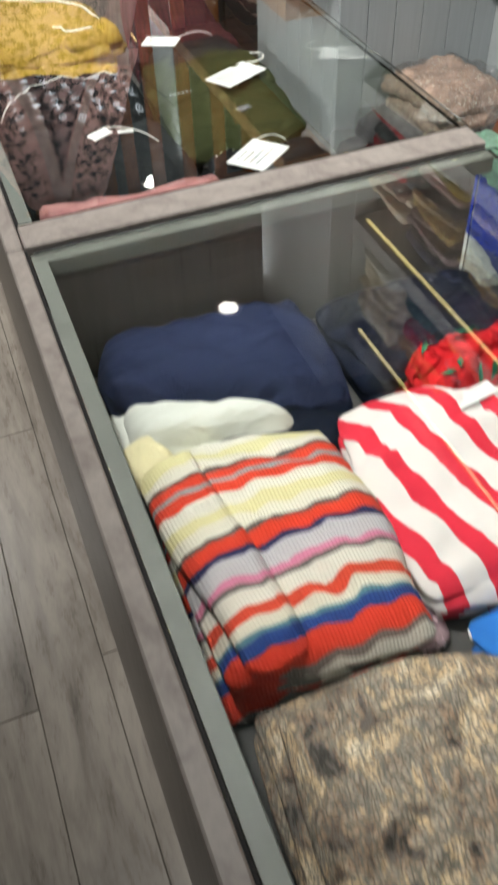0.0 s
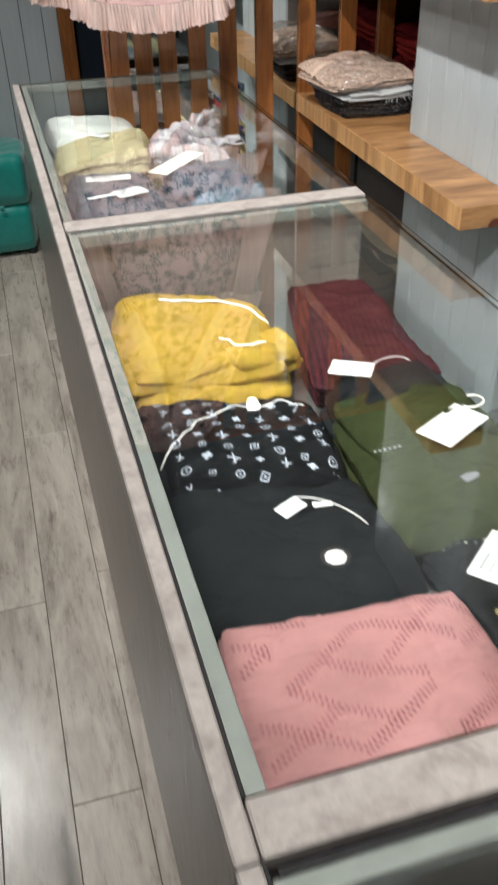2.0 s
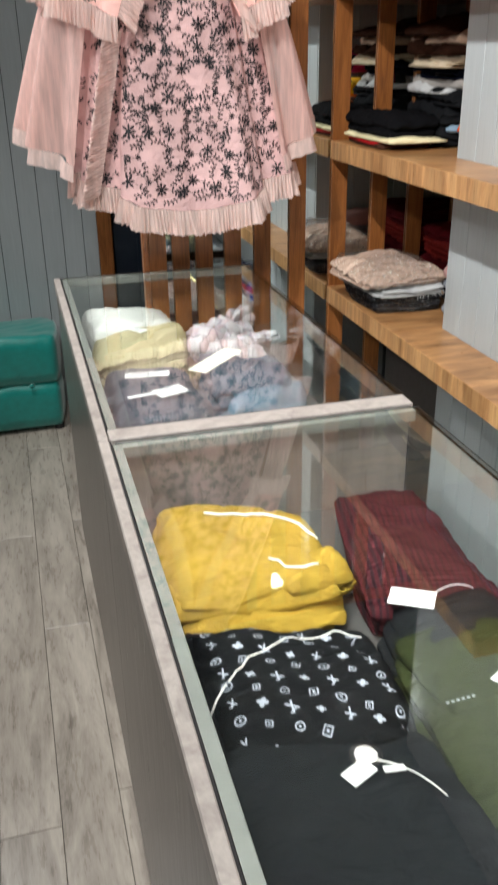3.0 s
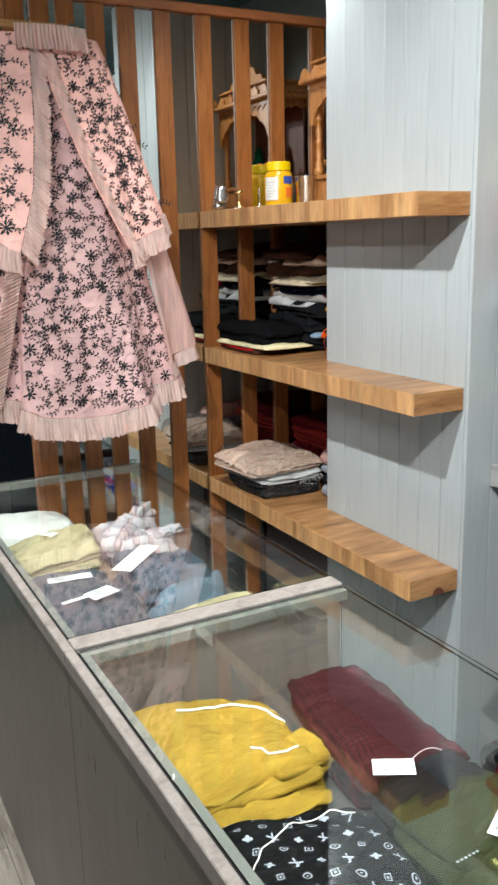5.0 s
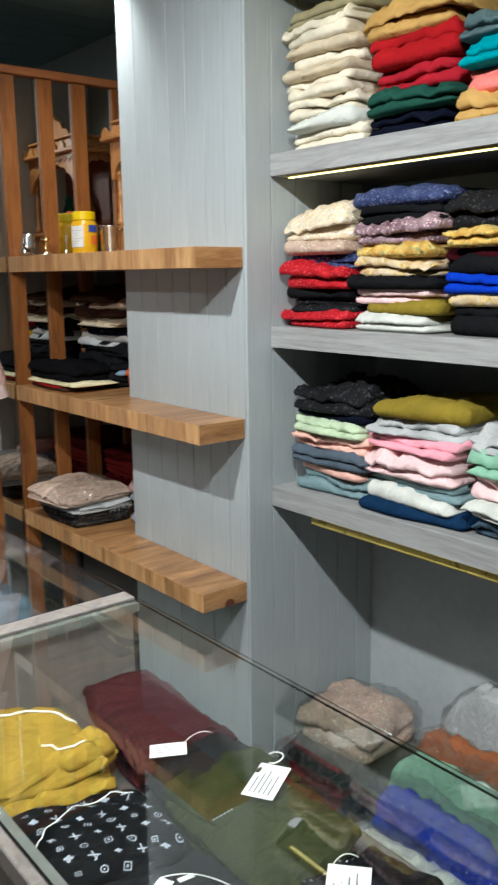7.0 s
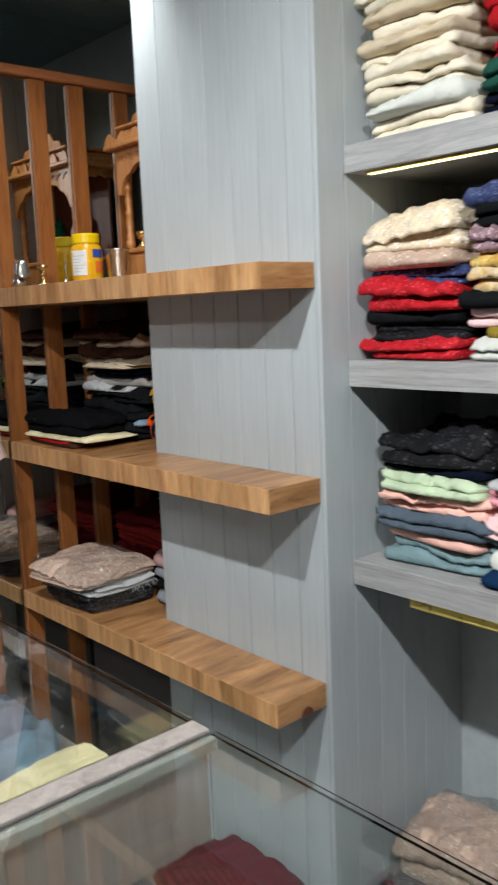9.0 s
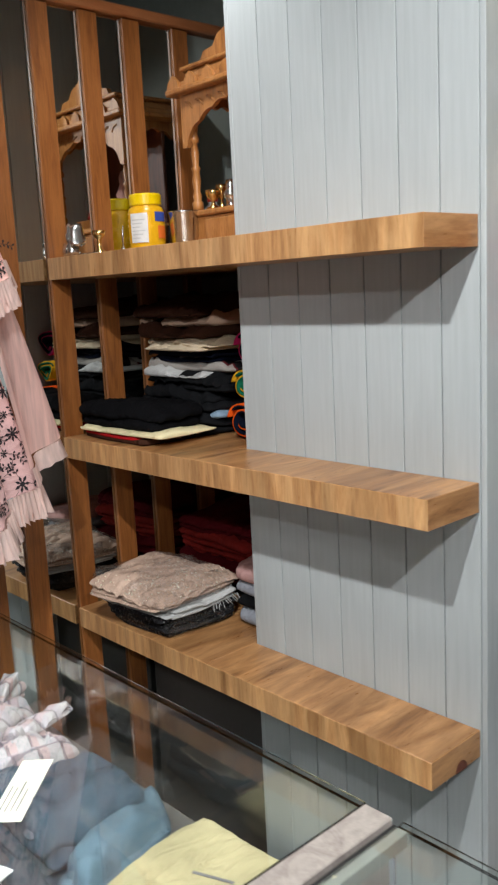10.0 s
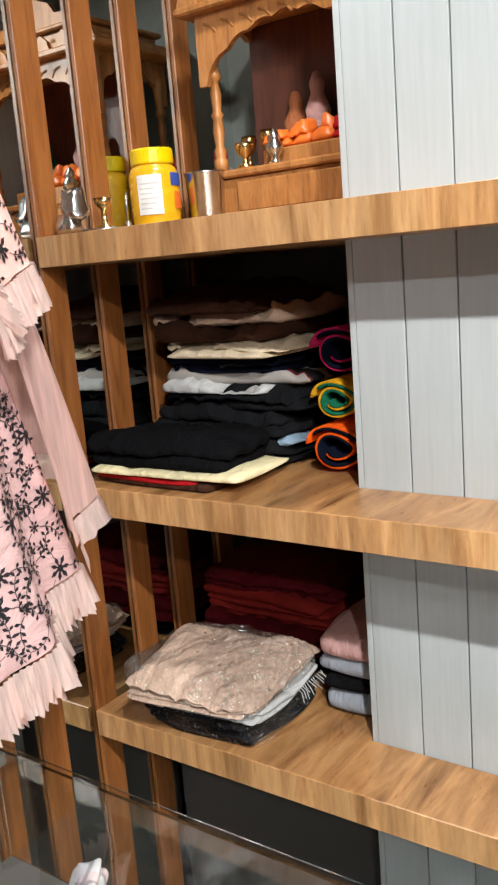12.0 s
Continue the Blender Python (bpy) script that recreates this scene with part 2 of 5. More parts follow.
M["teal"] = plain("teal velvet", lin(0, 138, 128), 0.32, 0.0, Sheen_Weight=0.5)
M["door"] = plain("navy door laminate", lin(24, 32, 44), 0.35)
M["frame_wood"] = M["slat"]
M["steel"] = plain("brushed steel", (0.62, 0.61, 0.59, 1), 0.22, 1.0)
M["brass"] = plain("polished brass", (0.72, 0.5, 0.2, 1), 0.2, 1.0)
M["gold_rod"] = plain("gold rail", (0.75, 0.6, 0.16, 1), 0.3, 0.5)
M["paper"] = plain("white card", (0.7, 0.7, 0.69, 1), 0.6)
M["paper_cream"] = plain("cream card", (0.75, 0.74, 0.62, 1), 0.6)
M["ink"] = plain("grey ink", (0.12, 0.12, 0.13, 1), 0.7)
M["cord"] = plain("white cord", (0.75, 0.74, 0.7, 1), 0.7)
M["lamp_glow"] = glow("lamp glow", (1.0, 0.97, 0.92, 1), 14)
M["led_glow"] = glow("warm strip light", (1.0, 0.84, 0.36, 1), 4.5)
M["white_plastic"] = plain("white plastic", (0.8, 0.8, 0.79, 1), 0.35)
M["bag"] = film("clear bag plastic", (0.95, 0.955, 0.955, 1), 0.2)
M["bag_soft"] = film("thin clear wrapper", (0.97, 0.97, 0.97, 1), 0.055)
M["jar_yellow"] = plain("yellow jar plastic", (0.75, 0.40, 0.01, 1), 0.25)
M["jar_lid"] = plain("yellow lid plastic", (0.80, 0.55, 0.0, 1), 0.3)
M["red_plastic"] = plain("red plastic", (0.55, 0.03, 0.02, 1), 0.35)
M["blue_print"] = plain("blue label print", (0.03, 0.07, 0.35, 1), 0.5)
M["orange_gloss"] = plain("orange garland cloth", (0.75, 0.16, 0.02, 1), 0.4)
M["bottle"] = plain("pale grey bottle plastic", (0.42, 0.45, 0.45, 1), 0.3)
M["black_thread"] = plain("black embroidery thread", (0.012, 0.010, 0.014, 1), 0.6)
M["tulle"] = tulle("pink tulle", (1.0, 0.70, 0.64, 1), 0.92)
M["ruffle"] = tulle("pink net ruffle", (1.0, 0.80, 0.74, 1), 0.92)
M["dress_pink"] = cloth("pink dress net", (0.95, 0.56, 0.50, 1), 0.8, 700, 0.2, 10)
M["dress_grey"] = cloth("mauve net over lining", (0.66, 0.43, 0.42, 1), 0.8, 700, 0.2, 10)
for key, rgb in {
        "mustard": (142, 115, 42), "maroon": (52, 12, 20), "olive": (37, 41, 22), "linen": (196, 197, 192), "black": (23, 24, 26), "jet": (17, 17, 19),
        "navy": (33, 39, 62), "deep_navy": (16, 20, 34), "cotton": (212, 214, 206), "rose": (158, 110, 110), "rose_deep": (112, 66, 68), "khaki": (158, 149, 117),
        "cream": (228, 218, 176), "denim": (70, 88, 104), "denim_dark": (60, 70, 84), "denim_pale": (128, 152, 172), "ivory": (232, 222, 200),
        "ivory_deep": (214, 198, 170), "sand": (196, 156, 92), "red": (166, 24, 30), "crimson": (166, 30, 44), "bottle_green": (36, 78, 66),
        "coral": (236, 126, 118), "turquoise": (0, 148, 160), "slate": (84, 106, 110), "pale_green": (196, 214, 180), "peach": (242, 190, 174),
        "storm": (86, 98, 110), "sea": (118, 142, 146), "blush": (240, 206, 206), "pink": (240, 164, 178), "silver_grey": (184, 186, 186),
        "mustard_dark": (138, 120, 44), "deep_blue": (22, 48, 78), "royal": (8, 54, 176), "rust": (150, 92, 60), "brick": (128, 34, 30),
        "wine": (80, 18, 24), "ash": (150, 156, 166), "dusty": (190, 150, 146), "beige": (200, 172, 150), "orange": (236, 92, 20), "leaf": (20, 96, 70),
        "gold_yellow": (214, 160, 30), "magenta": (168, 28, 80), "mint": (140, 186, 160), "sky": (60, 140, 210), "brown": (66, 42, 32), "sand_dull": (120, 104, 84)}.items():
    M[key] = cloth(key.replace("_", " ") + " cloth", lin(*rgb))
M["rose"] = cloth("dusty pink lace knit", lin(144, 102, 101), 0.95, 330, 0.9, 9)
M["red_sheen"] = sequin("red sequin cloth", lin(168, 14, 28), lin(196, 34, 44), 0.35, 230, 1.05)
M["blue_sheen"] = sequin("blue sequin cloth", lin(36, 46, 86), lin(64, 76, 116), 0.4)
M["champagne"] = sequin("champagne sequin cloth", lin(214, 192, 160), lin(240, 224, 194), 0.2)
M["beige_sheen"] = sequin("beige shimmer cloth", lin(186, 158, 140), lin(206, 180, 162), 0.2, 230, 1.1)
M["gold_sheen"] = sequin("gold foil cloth", lin(176, 124, 40), lin(240, 206, 120), 0.8, 120)
M["plum_sheen"] = sequin("plum sequin cloth", lin(98, 68, 78), lin(176, 150, 156), 0.4)
M["ivory_sheen"] = sequin("ivory brocade", lin(220, 206, 180), lin(196, 160, 96), 0.3, 90)
M["black_sheen"] = sequin("black sequin cloth", lin(14, 14, 17), lin(24, 24, 28), 0.5, 200, 1.05)
M["wine_knit"] = striped("maroon ribbed knit", [(0.0, lin(56, 12, 19)), (0.55, lin(20, 4, 8))], 0, 0.011, rib=.0055, tilt=.2)
C = lin
KNIT = [(0, C(206, 200, 190)), (.04, C(120, 110, 105)), (.06, C(214, 60, 40)), (.10, C(214, 60, 40)), (.13, C(38, 66, 130)), (.17, C(90, 130, 140)), (.185, C(232, 224, 206)),
        (.22, C(214, 74, 52)), (.26, C(232, 226, 214)), (.315, C(110, 104, 100)), (.33, C(220, 130, 160)), (.355, C(200, 196, 200)), (.42, C(44, 46, 88)), (.445, C(216, 62, 40)),
        (.50, C(100, 96, 92)), (.515, C(236, 230, 214)), (.56, C(232, 222, 168)), (.61, C(238, 234, 222)), (.66, C(214, 64, 42)), (.70, C(150, 166, 170)), (.72, C(214, 64, 42)),
        (.755, C(90, 86, 84)), (.77, C(236, 230, 216)), (.82, C(232, 224, 172)), (.88, C(238, 234, 222)), (.95, C(232, 224, 180))]
M["knit"] = striped("striped ribbed knit", [(q, shade(c, .78)) for q, c in KNIT], 1, 0.33, wave=.55, rib=0.0019)
M["red_stripe"] = striped("red and white stripe", [(0, C(190, 40, 58)), (.42, C(214, 208, 205))], 0, 0.05, wave=.6, tilt=-0.28)
M["blue_stripe"] = striped("blue and white panel", [(0, C(40, 104, 178)), (.5, C(234, 236, 238))], 0, 0.12, tilt=0.35)
M["chain_print"] = striped("black shirt cloth with pale bands", [(0, C(24, 25, 28)), (.45, C(150, 146, 142)), (.82, C(90, 30, 34)), (.9, C(24, 25, 28))], 0, 0.07)


def plaid():
    n = Nodes("pale plaid shirt cloth")
    v = n.coords(shuffle=False)
    sep = n.add("ShaderNodeSeparateXYZ")
    n.link(v, sep.inputs[0])
    warp = n.math("MULTIPLY", n.math("SUBTRACT", n.noise(v, 9, 2), 0.5), 0.02)
    col = (0.36, 0.35, 0.36, 1)
    for axis, step, width, c, k in ((0, 0.05, 0.42, (0.36, 0.24, 0.24, 1), 0.7), (1, 0.05, 0.42, (0.28, 0.26, 0.3, 1), 0.5), (0, 0.05, 0.12, (0.05, 0.05, 0.07, 1), 0.6), (1, 0.05, 0.12, (0.05, 0.05, 0.07, 1), 0.6)):
        f = n.math("FRACT", n.math("DIVIDE", n.math("ADD", sep.outputs[axis], warp), step))
        col = n.mix(n.math("MULTIPLY", n.math("LESS_THAN", f, width), k), col, c)
    return n.done(col, 0.8, n.bump(n.noise(v, 22, 4, 0.6, 1.0), 0.6, 0.008), Specular_IOR_Level=0.1)


def snake():
    n = Nodes("brown snake print cloth")
    v = n.coords(shuffle=False)
    vo = n.add("ShaderNodeTexVoronoi", feature="DISTANCE_TO_EDGE")
    vo.inputs["Scale"].default_value = 190
    n.link(v, vo.inputs["Vector"])
    scales = n.ramp(vo.outputs["Distance"], [(0.02, (0.03, 0.025, 0.02, 1)), (0.2, (1, 1, 1, 1))])
    blot = n.noise(v, 26, 3, 0.55, 0.8)
    col = n.ramp(blot, [(0.36, lin(62, 52, 47)), (0.43, lin(168, 140, 116)), (0.5, lin(160, 152, 140)), (0.56, lin(214, 182, 142)), (0.68, lin(236, 220, 196))])
    col = n.mix(0.75, col, n.mix(1.0, col, scales, "MULTIPLY"))
    fleck = n.noise(n.coords((1, 0.35, 1), shuffle=False), 260, 3)
    col = n.mix(n.ramp(fleck, [(0.5, (0, 0, 0, 1)), (0.58, (0.75, 0.75, 0.75, 1))]), col, lin(104, 98, 92))
    return n.done(col, 0.8, n.bump(n.noise(v, 16, 3), 0.5, 0.008))


def jeans(name, c):
    n = Nodes(name)
    v = n.coords()
    twill = n.noise(n.coords((1, 1, 1), (0, 0, 0.7)), 900, 2)
    fade = n.noise(v, 11, 4)
    col = n.ramp(fade, [(0.3, shade(c, 0.75)), (0.75, shade(c, 1.3))])
    col = n.mix(0.3, col, n.ramp(twill, [(0.4, shade(c, 0.4)), (0.6, shade(c, 1.7))]))
    return n.done(col, 0.85, n.bump(twill, 0.3, 0.001, n.bump(n.noise(v, 30, 4, 0.6, 0.8), 0.5, 0.006)), Specular_IOR_Level=0.08)


M["plaid"], M["snake"] = plaid(), snake()
M["jeans"], M["jeans_dark"], M["jeans_pale"] = jeans("blue denim", lin(58, 72, 84)), jeans("charcoal denim", lin(66, 72, 80)), jeans("faded denim", lin(78, 96, 108))
# ---------------------------------------------------------------- geometry helpers
RNG = random.Random(7)


class Geo:
    """Collects vertices and faces, then becomes one mesh."""

    def __init__(self):
        self.v, self.f = [], []

    def add(self, verts, faces, m=None):
        k = len(self.v)
        self.v += [tuple(m @ Vector(p)) if m else tuple(p) for p in verts]
        self.f += [tuple(i + k for i in f) for f in faces]
        return self

    def box(self, x0, x1, y0, y1, z0, z1, c=0.0015, m=None):
        """A box with chamfered edges."""
        c = min(c, (x1 - x0) * 0.4, (y1 - y0) * 0.4, (z1 - z0) * 0.4)
        lo, hi = (x0, y0, z0), (x1, y1, z1)
        verts, index = [], {}
        for sx in (0, 1):
            for sy in (0, 1):
                for sz in (0, 1):
                    s = (sx, sy, sz)
                    for a in range(3):
                        p = [(hi[k] if s[k] else lo[k]) + (0 if k == a else (-c if s[k] else c)) for k in range(3)]
                        index[s, a] = len(verts)
                        verts.append(p)
        faces = []
        for a in range(3):
            b, d = (a + 1) % 3, (a + 2) % 3
            for sa in (0, 1):
                ring = []
                for sb, sd in ((0, 0), (1, 0), (1, 1), (0, 1)):
                    s = [0, 0, 0]
                    s[a], s[b], s[d] = sa, sb, sd
                    ring.append(index[tuple(s), a])
                faces.append(ring if sa else ring[::-1])
            for sb in (0, 1):
                for sd in (0, 1):
                    e = []
                    for sa in (0, 1):
                        s = [0, 0, 0]
                        s[a], s[b], s[d] = sa, sb, sd
                        e.append((index[tuple(s), b], index[tuple(s), d]))
                    ring = [e[0][0], e[0][1], e[1][1], e[1][0]]
                    faces.append(ring if sb != sd else ring[::-1])
        for sx in (0, 1):
            for sy in (0, 1):
                for sz in (0, 1):
                    ring = [index[(sx, sy, sz), a] for a in range(3)]
                    faces.append(ring if (sx + sy + sz) % 2 else ring[::-1])
        return self.add(verts, faces, m)

    def lathe(self, profile, n=20, m=None):
        """profile: (radius, height) from bottom to top, closed at both ends."""
        verts, faces = [], []
        for r, z in profile:
            verts += [(r * math.cos(2 * math.pi * i / n), r * math.sin(2 * math.pi * i / n), z) for i in range(n)]
        for j in range(len(profile) - 1):
            for i in range(n):
                faces.append((j * n + i, j * n + (i + 1) % n, (j + 1) * n + (i + 1) % n, (j + 1) * n + i))
        faces.append(tuple(range(n))[::-1])
        faces.append(tuple((len(profile) - 1) * n + i for i in range(n)))
        return self.add(verts, faces, m)

    def tube(self, pts, r, n=8):
        pts = [Vector(p) for p in pts]
        verts, faces = [], []
        for k, p in enumerate(pts):
            t = (pts[min(k + 1, len(pts) - 1)] - pts[max(k - 1, 0)]).normalized()
            u = t.cross(Vector((0, 0, 1)) if abs(t.z) < 0.9 else Vector((1, 0, 0))).normalized()
            w = t.cross(u)
            verts += [tuple(p + r * (math.cos(2 * math.pi * i / n) * u + math.sin(2 * math.pi * i / n) * w)) for i in range(n)]
        for k in range(len(pts) - 1):
            for i in range(n):
                faces.append((k * n + i, k * n + (i + 1) % n, (k + 1) * n + (i + 1) % n, (k + 1) * n + i))
        faces.append(tuple(range(n)))
        faces.append(tuple((len(pts) - 1) * n + i for i in range(n))[::-1])
        return self.add(verts, faces)

    def extrude(self, outline, depth, m=None):
        """A flat outline in x and z, thickened along y from 0 to depth."""
        n = len(outline)
        verts = [(x, 0, z) for x, z in outline] + [(x, depth, z) for x, z in outline]
        faces = [tuple(range(n)), tuple(range(2 * n - 1, n - 1, -1))]
        faces += [(i, i + n, (i + 1) % n + n, (i + 1) % n) for i in range(n)]
        return self.add(verts, faces, m)

    def sheet(self, fn, nu, nv, closed=False):
        """A surface from fn(u, v), u and v in 0..1."""
        cols = nu if closed else nu + 1
        verts = [fn(i / nu, j / nv) for j in range(nv + 1) for i in range(cols)]
        faces = [(j * cols + i, j * cols + (i + 1) % cols, (j + 1) * cols + (i + 1) % cols, (j + 1) * cols + i) for j in range(nv) for i in range(nu)]
        return self.add(verts, faces)

    def mesh(self, name, material, smooth=False):
        me = bpy.data.meshes.new(name)
        me.from_pydata(self.v, [], self.f)
        me.materials.append(material)
        bm = bmesh.new()
        bm.from_mesh(me)
        bmesh.ops.recalc_face_normals(bm, faces=bm.faces)
        bm.to_mesh(me)
        bm.free()
        if smooth:
            me.polygons.foreach_set("use_smooth", [True] * len(me.polygons))
        me.update()
        return me


def part(name, geo, material, parent=None, label="", smooth=False, at=None):
    """One mesh object under a thing or a part."""
    ob = new(name, geo.mesh(name, material, smooth) if isinstance(geo, Geo) else geo)
    if parent:
        ob.parent = parent
    if at is not None:
        ob.matrix_basis = at
    if label:
        ob["label"] = label
    return ob


def thing(name, label, category, m=None, group="", kind=""):
    ob = tagged(new(name), label, category, group, kind)
    ob.empty_display_size = 0.05
    if m is not None:
        ob.matrix_basis = m
    return ob


def solid(name, geo, material, label, category="", kind="structure", group="", smooth=False, m=None):
    ob = tagged(new(name, geo.mesh(name, material, smooth)), label, category, group, kind)
    if m is not None:
        ob.matrix_basis = m
    return ob


def cube_shell(nx, ny, nz):
    """The grid of points on a cube's skin, -1..1, and its faces."""
    index, verts, faces = {}, [], []

    def at(i, j, k):
        if (i, j, k) not in index:
            index[i, j, k] = len(verts)
            verts.append((2 * i / nx - 1, 2 * j / ny - 1, 2 * k / nz - 1))
        return index[i, j, k]

    for k, s in ((0, -1), (nz, 1)):
        for i in range(nx):
            for j in range(ny):
                q = (at(i, j, k), at(i + 1, j, k), at(i + 1, j + 1, k), at(i, j + 1, k))
                faces.append(q if s > 0 else q[::-1])
    for j, s in ((0, 1), (ny, -1)):
        for i in range(nx):
            for k in range(nz):
                q = (at(i, j, k), at(i + 1, j, k), at(i + 1, j, k + 1), at(i, j, k + 1))
                faces.append(q if s > 0 else q[::-1])
    for i, s in ((0, -1), (nx, 1)):
        for j in range(ny):
            for k in range(nz):
                q = (at(i, j, k), at(i, j + 1, k), at(i, j + 1, k + 1), at(i, j, k + 1))
                faces.append(q if s < 0 else q[::-1])
    return np.array(verts), faces


SHELLS = {}


def folded_geo(w, d, h, layers=2, wrinkle=0.004, seed=0, sag=0.15, taper=0.0, over=0.006, cell=0.018):
    """A folded garment: soft layers of cloth on one another, each a little askew. Its base is at z = 0."""
    rnd = random.Random(seed * 31 + 5)
    ph, ang = rnd.uniform(0, 50), rnd.uniform(-0.6, 0.6)
    ca, sa = math.cos(ang), math.sin(ang)
    res = Geo()
    share = [rnd.uniform(.7, 1.3) for _ in range(layers)]
    share = [q / sum(share) for q in share]
    for lay in range(layers):
        thick, floor_z = h * share[lay], h * sum(share[:lay])
        key = (max(8, int(w / cell)), max(8, int(d / cell)), 4)
        if key not in SHELLS:
            SHELLS[key] = cube_shell(*key)
        base, faces = SHELLS[key]
        dw, dd = rnd.uniform(-over, over * 0.4), rnd.uniform(-over, over * 0.4)
        ox, oy = rnd.uniform(-over, over) * 0.5, rnd.uniform(-over, over) * 0.5
        r = min(thick * 0.49, 0.022)
        half = np.array([w / 2 + dw, d / 2 + dd, thick / 2])
        sq = base.copy()
        sq[:, 0] = base[:, 0] * np.sqrt(1 - 0.10 * base[:, 1] ** 2)
        sq[:, 1] = base[:, 1] * np.sqrt(1 - 0.10 * base[:, 0] ** 2)
        p = base * half
        q = np.clip(p, -(half - r), half - r)
        e = p - q
        p = q + e / np.maximum(np.linalg.norm(e, axis=1, keepdims=True), 1e-9) * r
        p[:, :2] *= (sq[:, :2] + 1e-6) / (base[:, :2] + 1e-6)
        verts = []
        for (x, y, z), b in zip(p, base):
            x, y = x + ox, y + oy
            rim = max(abs(b[0]), abs(b[1]))
            up = (floor_z + thick * (b[2] + 1) / 2) / h
            wx = noise.noise((x * 6 + ph, y * 6, 2.2 + lay)) * wrinkle * 1.8
            wy = noise.noise((x * 6 + ph, y * 6, 8.2 + lay)) * wrinkle * 1.8
            u, v = x * ca + y * sa, -x * sa + y * ca
            big = noise.noise((x * 5 + ph, y * 5, seed * 1.7))
            ridge = 0.5 - abs(noise.noise((u * 7 + ph, v * 24, seed * 0.9 + lay)))
            crease = 0.5 - abs(noise.noise((u * 15 + ph, v * 38, seed * 2.3 + lay)))
            dz = up * (big * wrinkle * 2.4 + ridge * wrinkle * 2.0 + crease * wrinkle * 0.9)
            pinch = noise.noise((u * 4 + ph, v * 12, seed * 3.1 + lay * .6)) + .3 * noise.noise((x * 17, y * 17 + ph, lay))
            dz -= up * wrinkle * 0.85 * math.exp(-(pinch / .07) ** 2)
            dz -= up * sag * h * rim ** 5
            verts.append((x * (1 - taper * up) + wx, y + wy, max(z + floor_z + thick * 0.5 + dz, 0.0 if lay == 0 and b[2] == -1 else 0.002)))
        res.add(verts, faces)
    return res


def garment(name, label, category, mat, x0, x1, y0, y1, z0, z1, layers=2, wrinkle=0.004, turn=0.0, group="", sag=0.15, over=0.006):
    """A folded garment as a thing of its own, lying on z0."""
    seed = RNG.randrange(1000)
    fine = "counter" in group
    if fine:
        layers = max(layers, round((z1 - z0) / 0.021))
    geo = folded_geo(x1 - x0, y1 - y0, z1 - z0, layers, wrinkle, seed, sag, 0.0, over * (1.6 if fine else 1.2), 0.011 if fine else 0.015)
    ob = new(name, geo.mesh(name, mat, True))
    ob.matrix_basis = pose((x0 + x1) / 2, (y0 + y1) / 2, z0, 0, 0, turn)
    return tagged(ob, label, category, group)


def laid(name, label, category, mat, corners, z0, h, layers=4, wrinkle=0.006, group="", sag=0.3, over=0.014):
    """A garment folded into an uneven four-sided shape: corners run sw, se, ne, nw."""
    cx, cy = sum(c[0] for c in corners) / 4, sum(c[1] for c in corners) / 4
    (ax, ay), (bx, by), (ex, ey), (fx, fy) = [(x - cx, y - cy) for x, y in corners]
    w, d = (bx - ax + ex - fx) / 2, (fy - ay + ey - by) / 2
    geo = folded_geo(w, d, h, layers, wrinkle, RNG.randrange(1000), sag, 0.0, over, 0.0085)
    out = []
    for x, y, z in geo.v:
        u, v = x / w + .5, y / d + .5
        k = [(1 - u) * (1 - v), u * (1 - v), u * v, (1 - u) * v]
        out.append((k[0] * ax + k[1] * bx + k[2] * ex + k[3] * fx, k[0] * ay + k[1] * by + k[2] * ey + k[3] * fy, z))
    geo.v = out
    ob = new(name, geo.mesh(name, mat, True))
    ob.matrix_basis = pose(cx, cy, z0)
    return tagged(ob, label, category, group)


def drape(ob, geo, lift=0.0012, axis=2):
    """Lays a flat pattern onto a garment's skin, from above (axis 2) or from the front (axis 1)."""
    me = ob.data
    tree = BVHTree.FromPolygons([v.co[:] for v in me.vertices], [p.vertices[:] for p in me.polygons])
    res = []
    for x, y, z in geo.v:
        if axis == 2:
            hit = tree.ray_cast(Vector((x, y, 1.0)), Vector((0, 0, -1)))
            res.append((x, y, (hit[0].z if hit[0] else 0.0) + lift + z))
        else:
            hit = tree.ray_cast(Vector((x, -1.0, z)), Vector((0, 1, 0)))
            res.append((x, (hit[0].y if hit[0] else 0.0) - lift + y, z))
    geo.v = res
    return geo


def ground_at(ob, x, y):
    me = ob.data
    tree = BVHTree.FromPolygons([v.co[:] for v in me.vertices], [p.vertices[:] for p in me.polygons])
    hit = tree.ray_cast(Vector((x, y, 1.0)), Vector((0, 0, -1)))
    return hit[0].z if hit[0] else 0.05


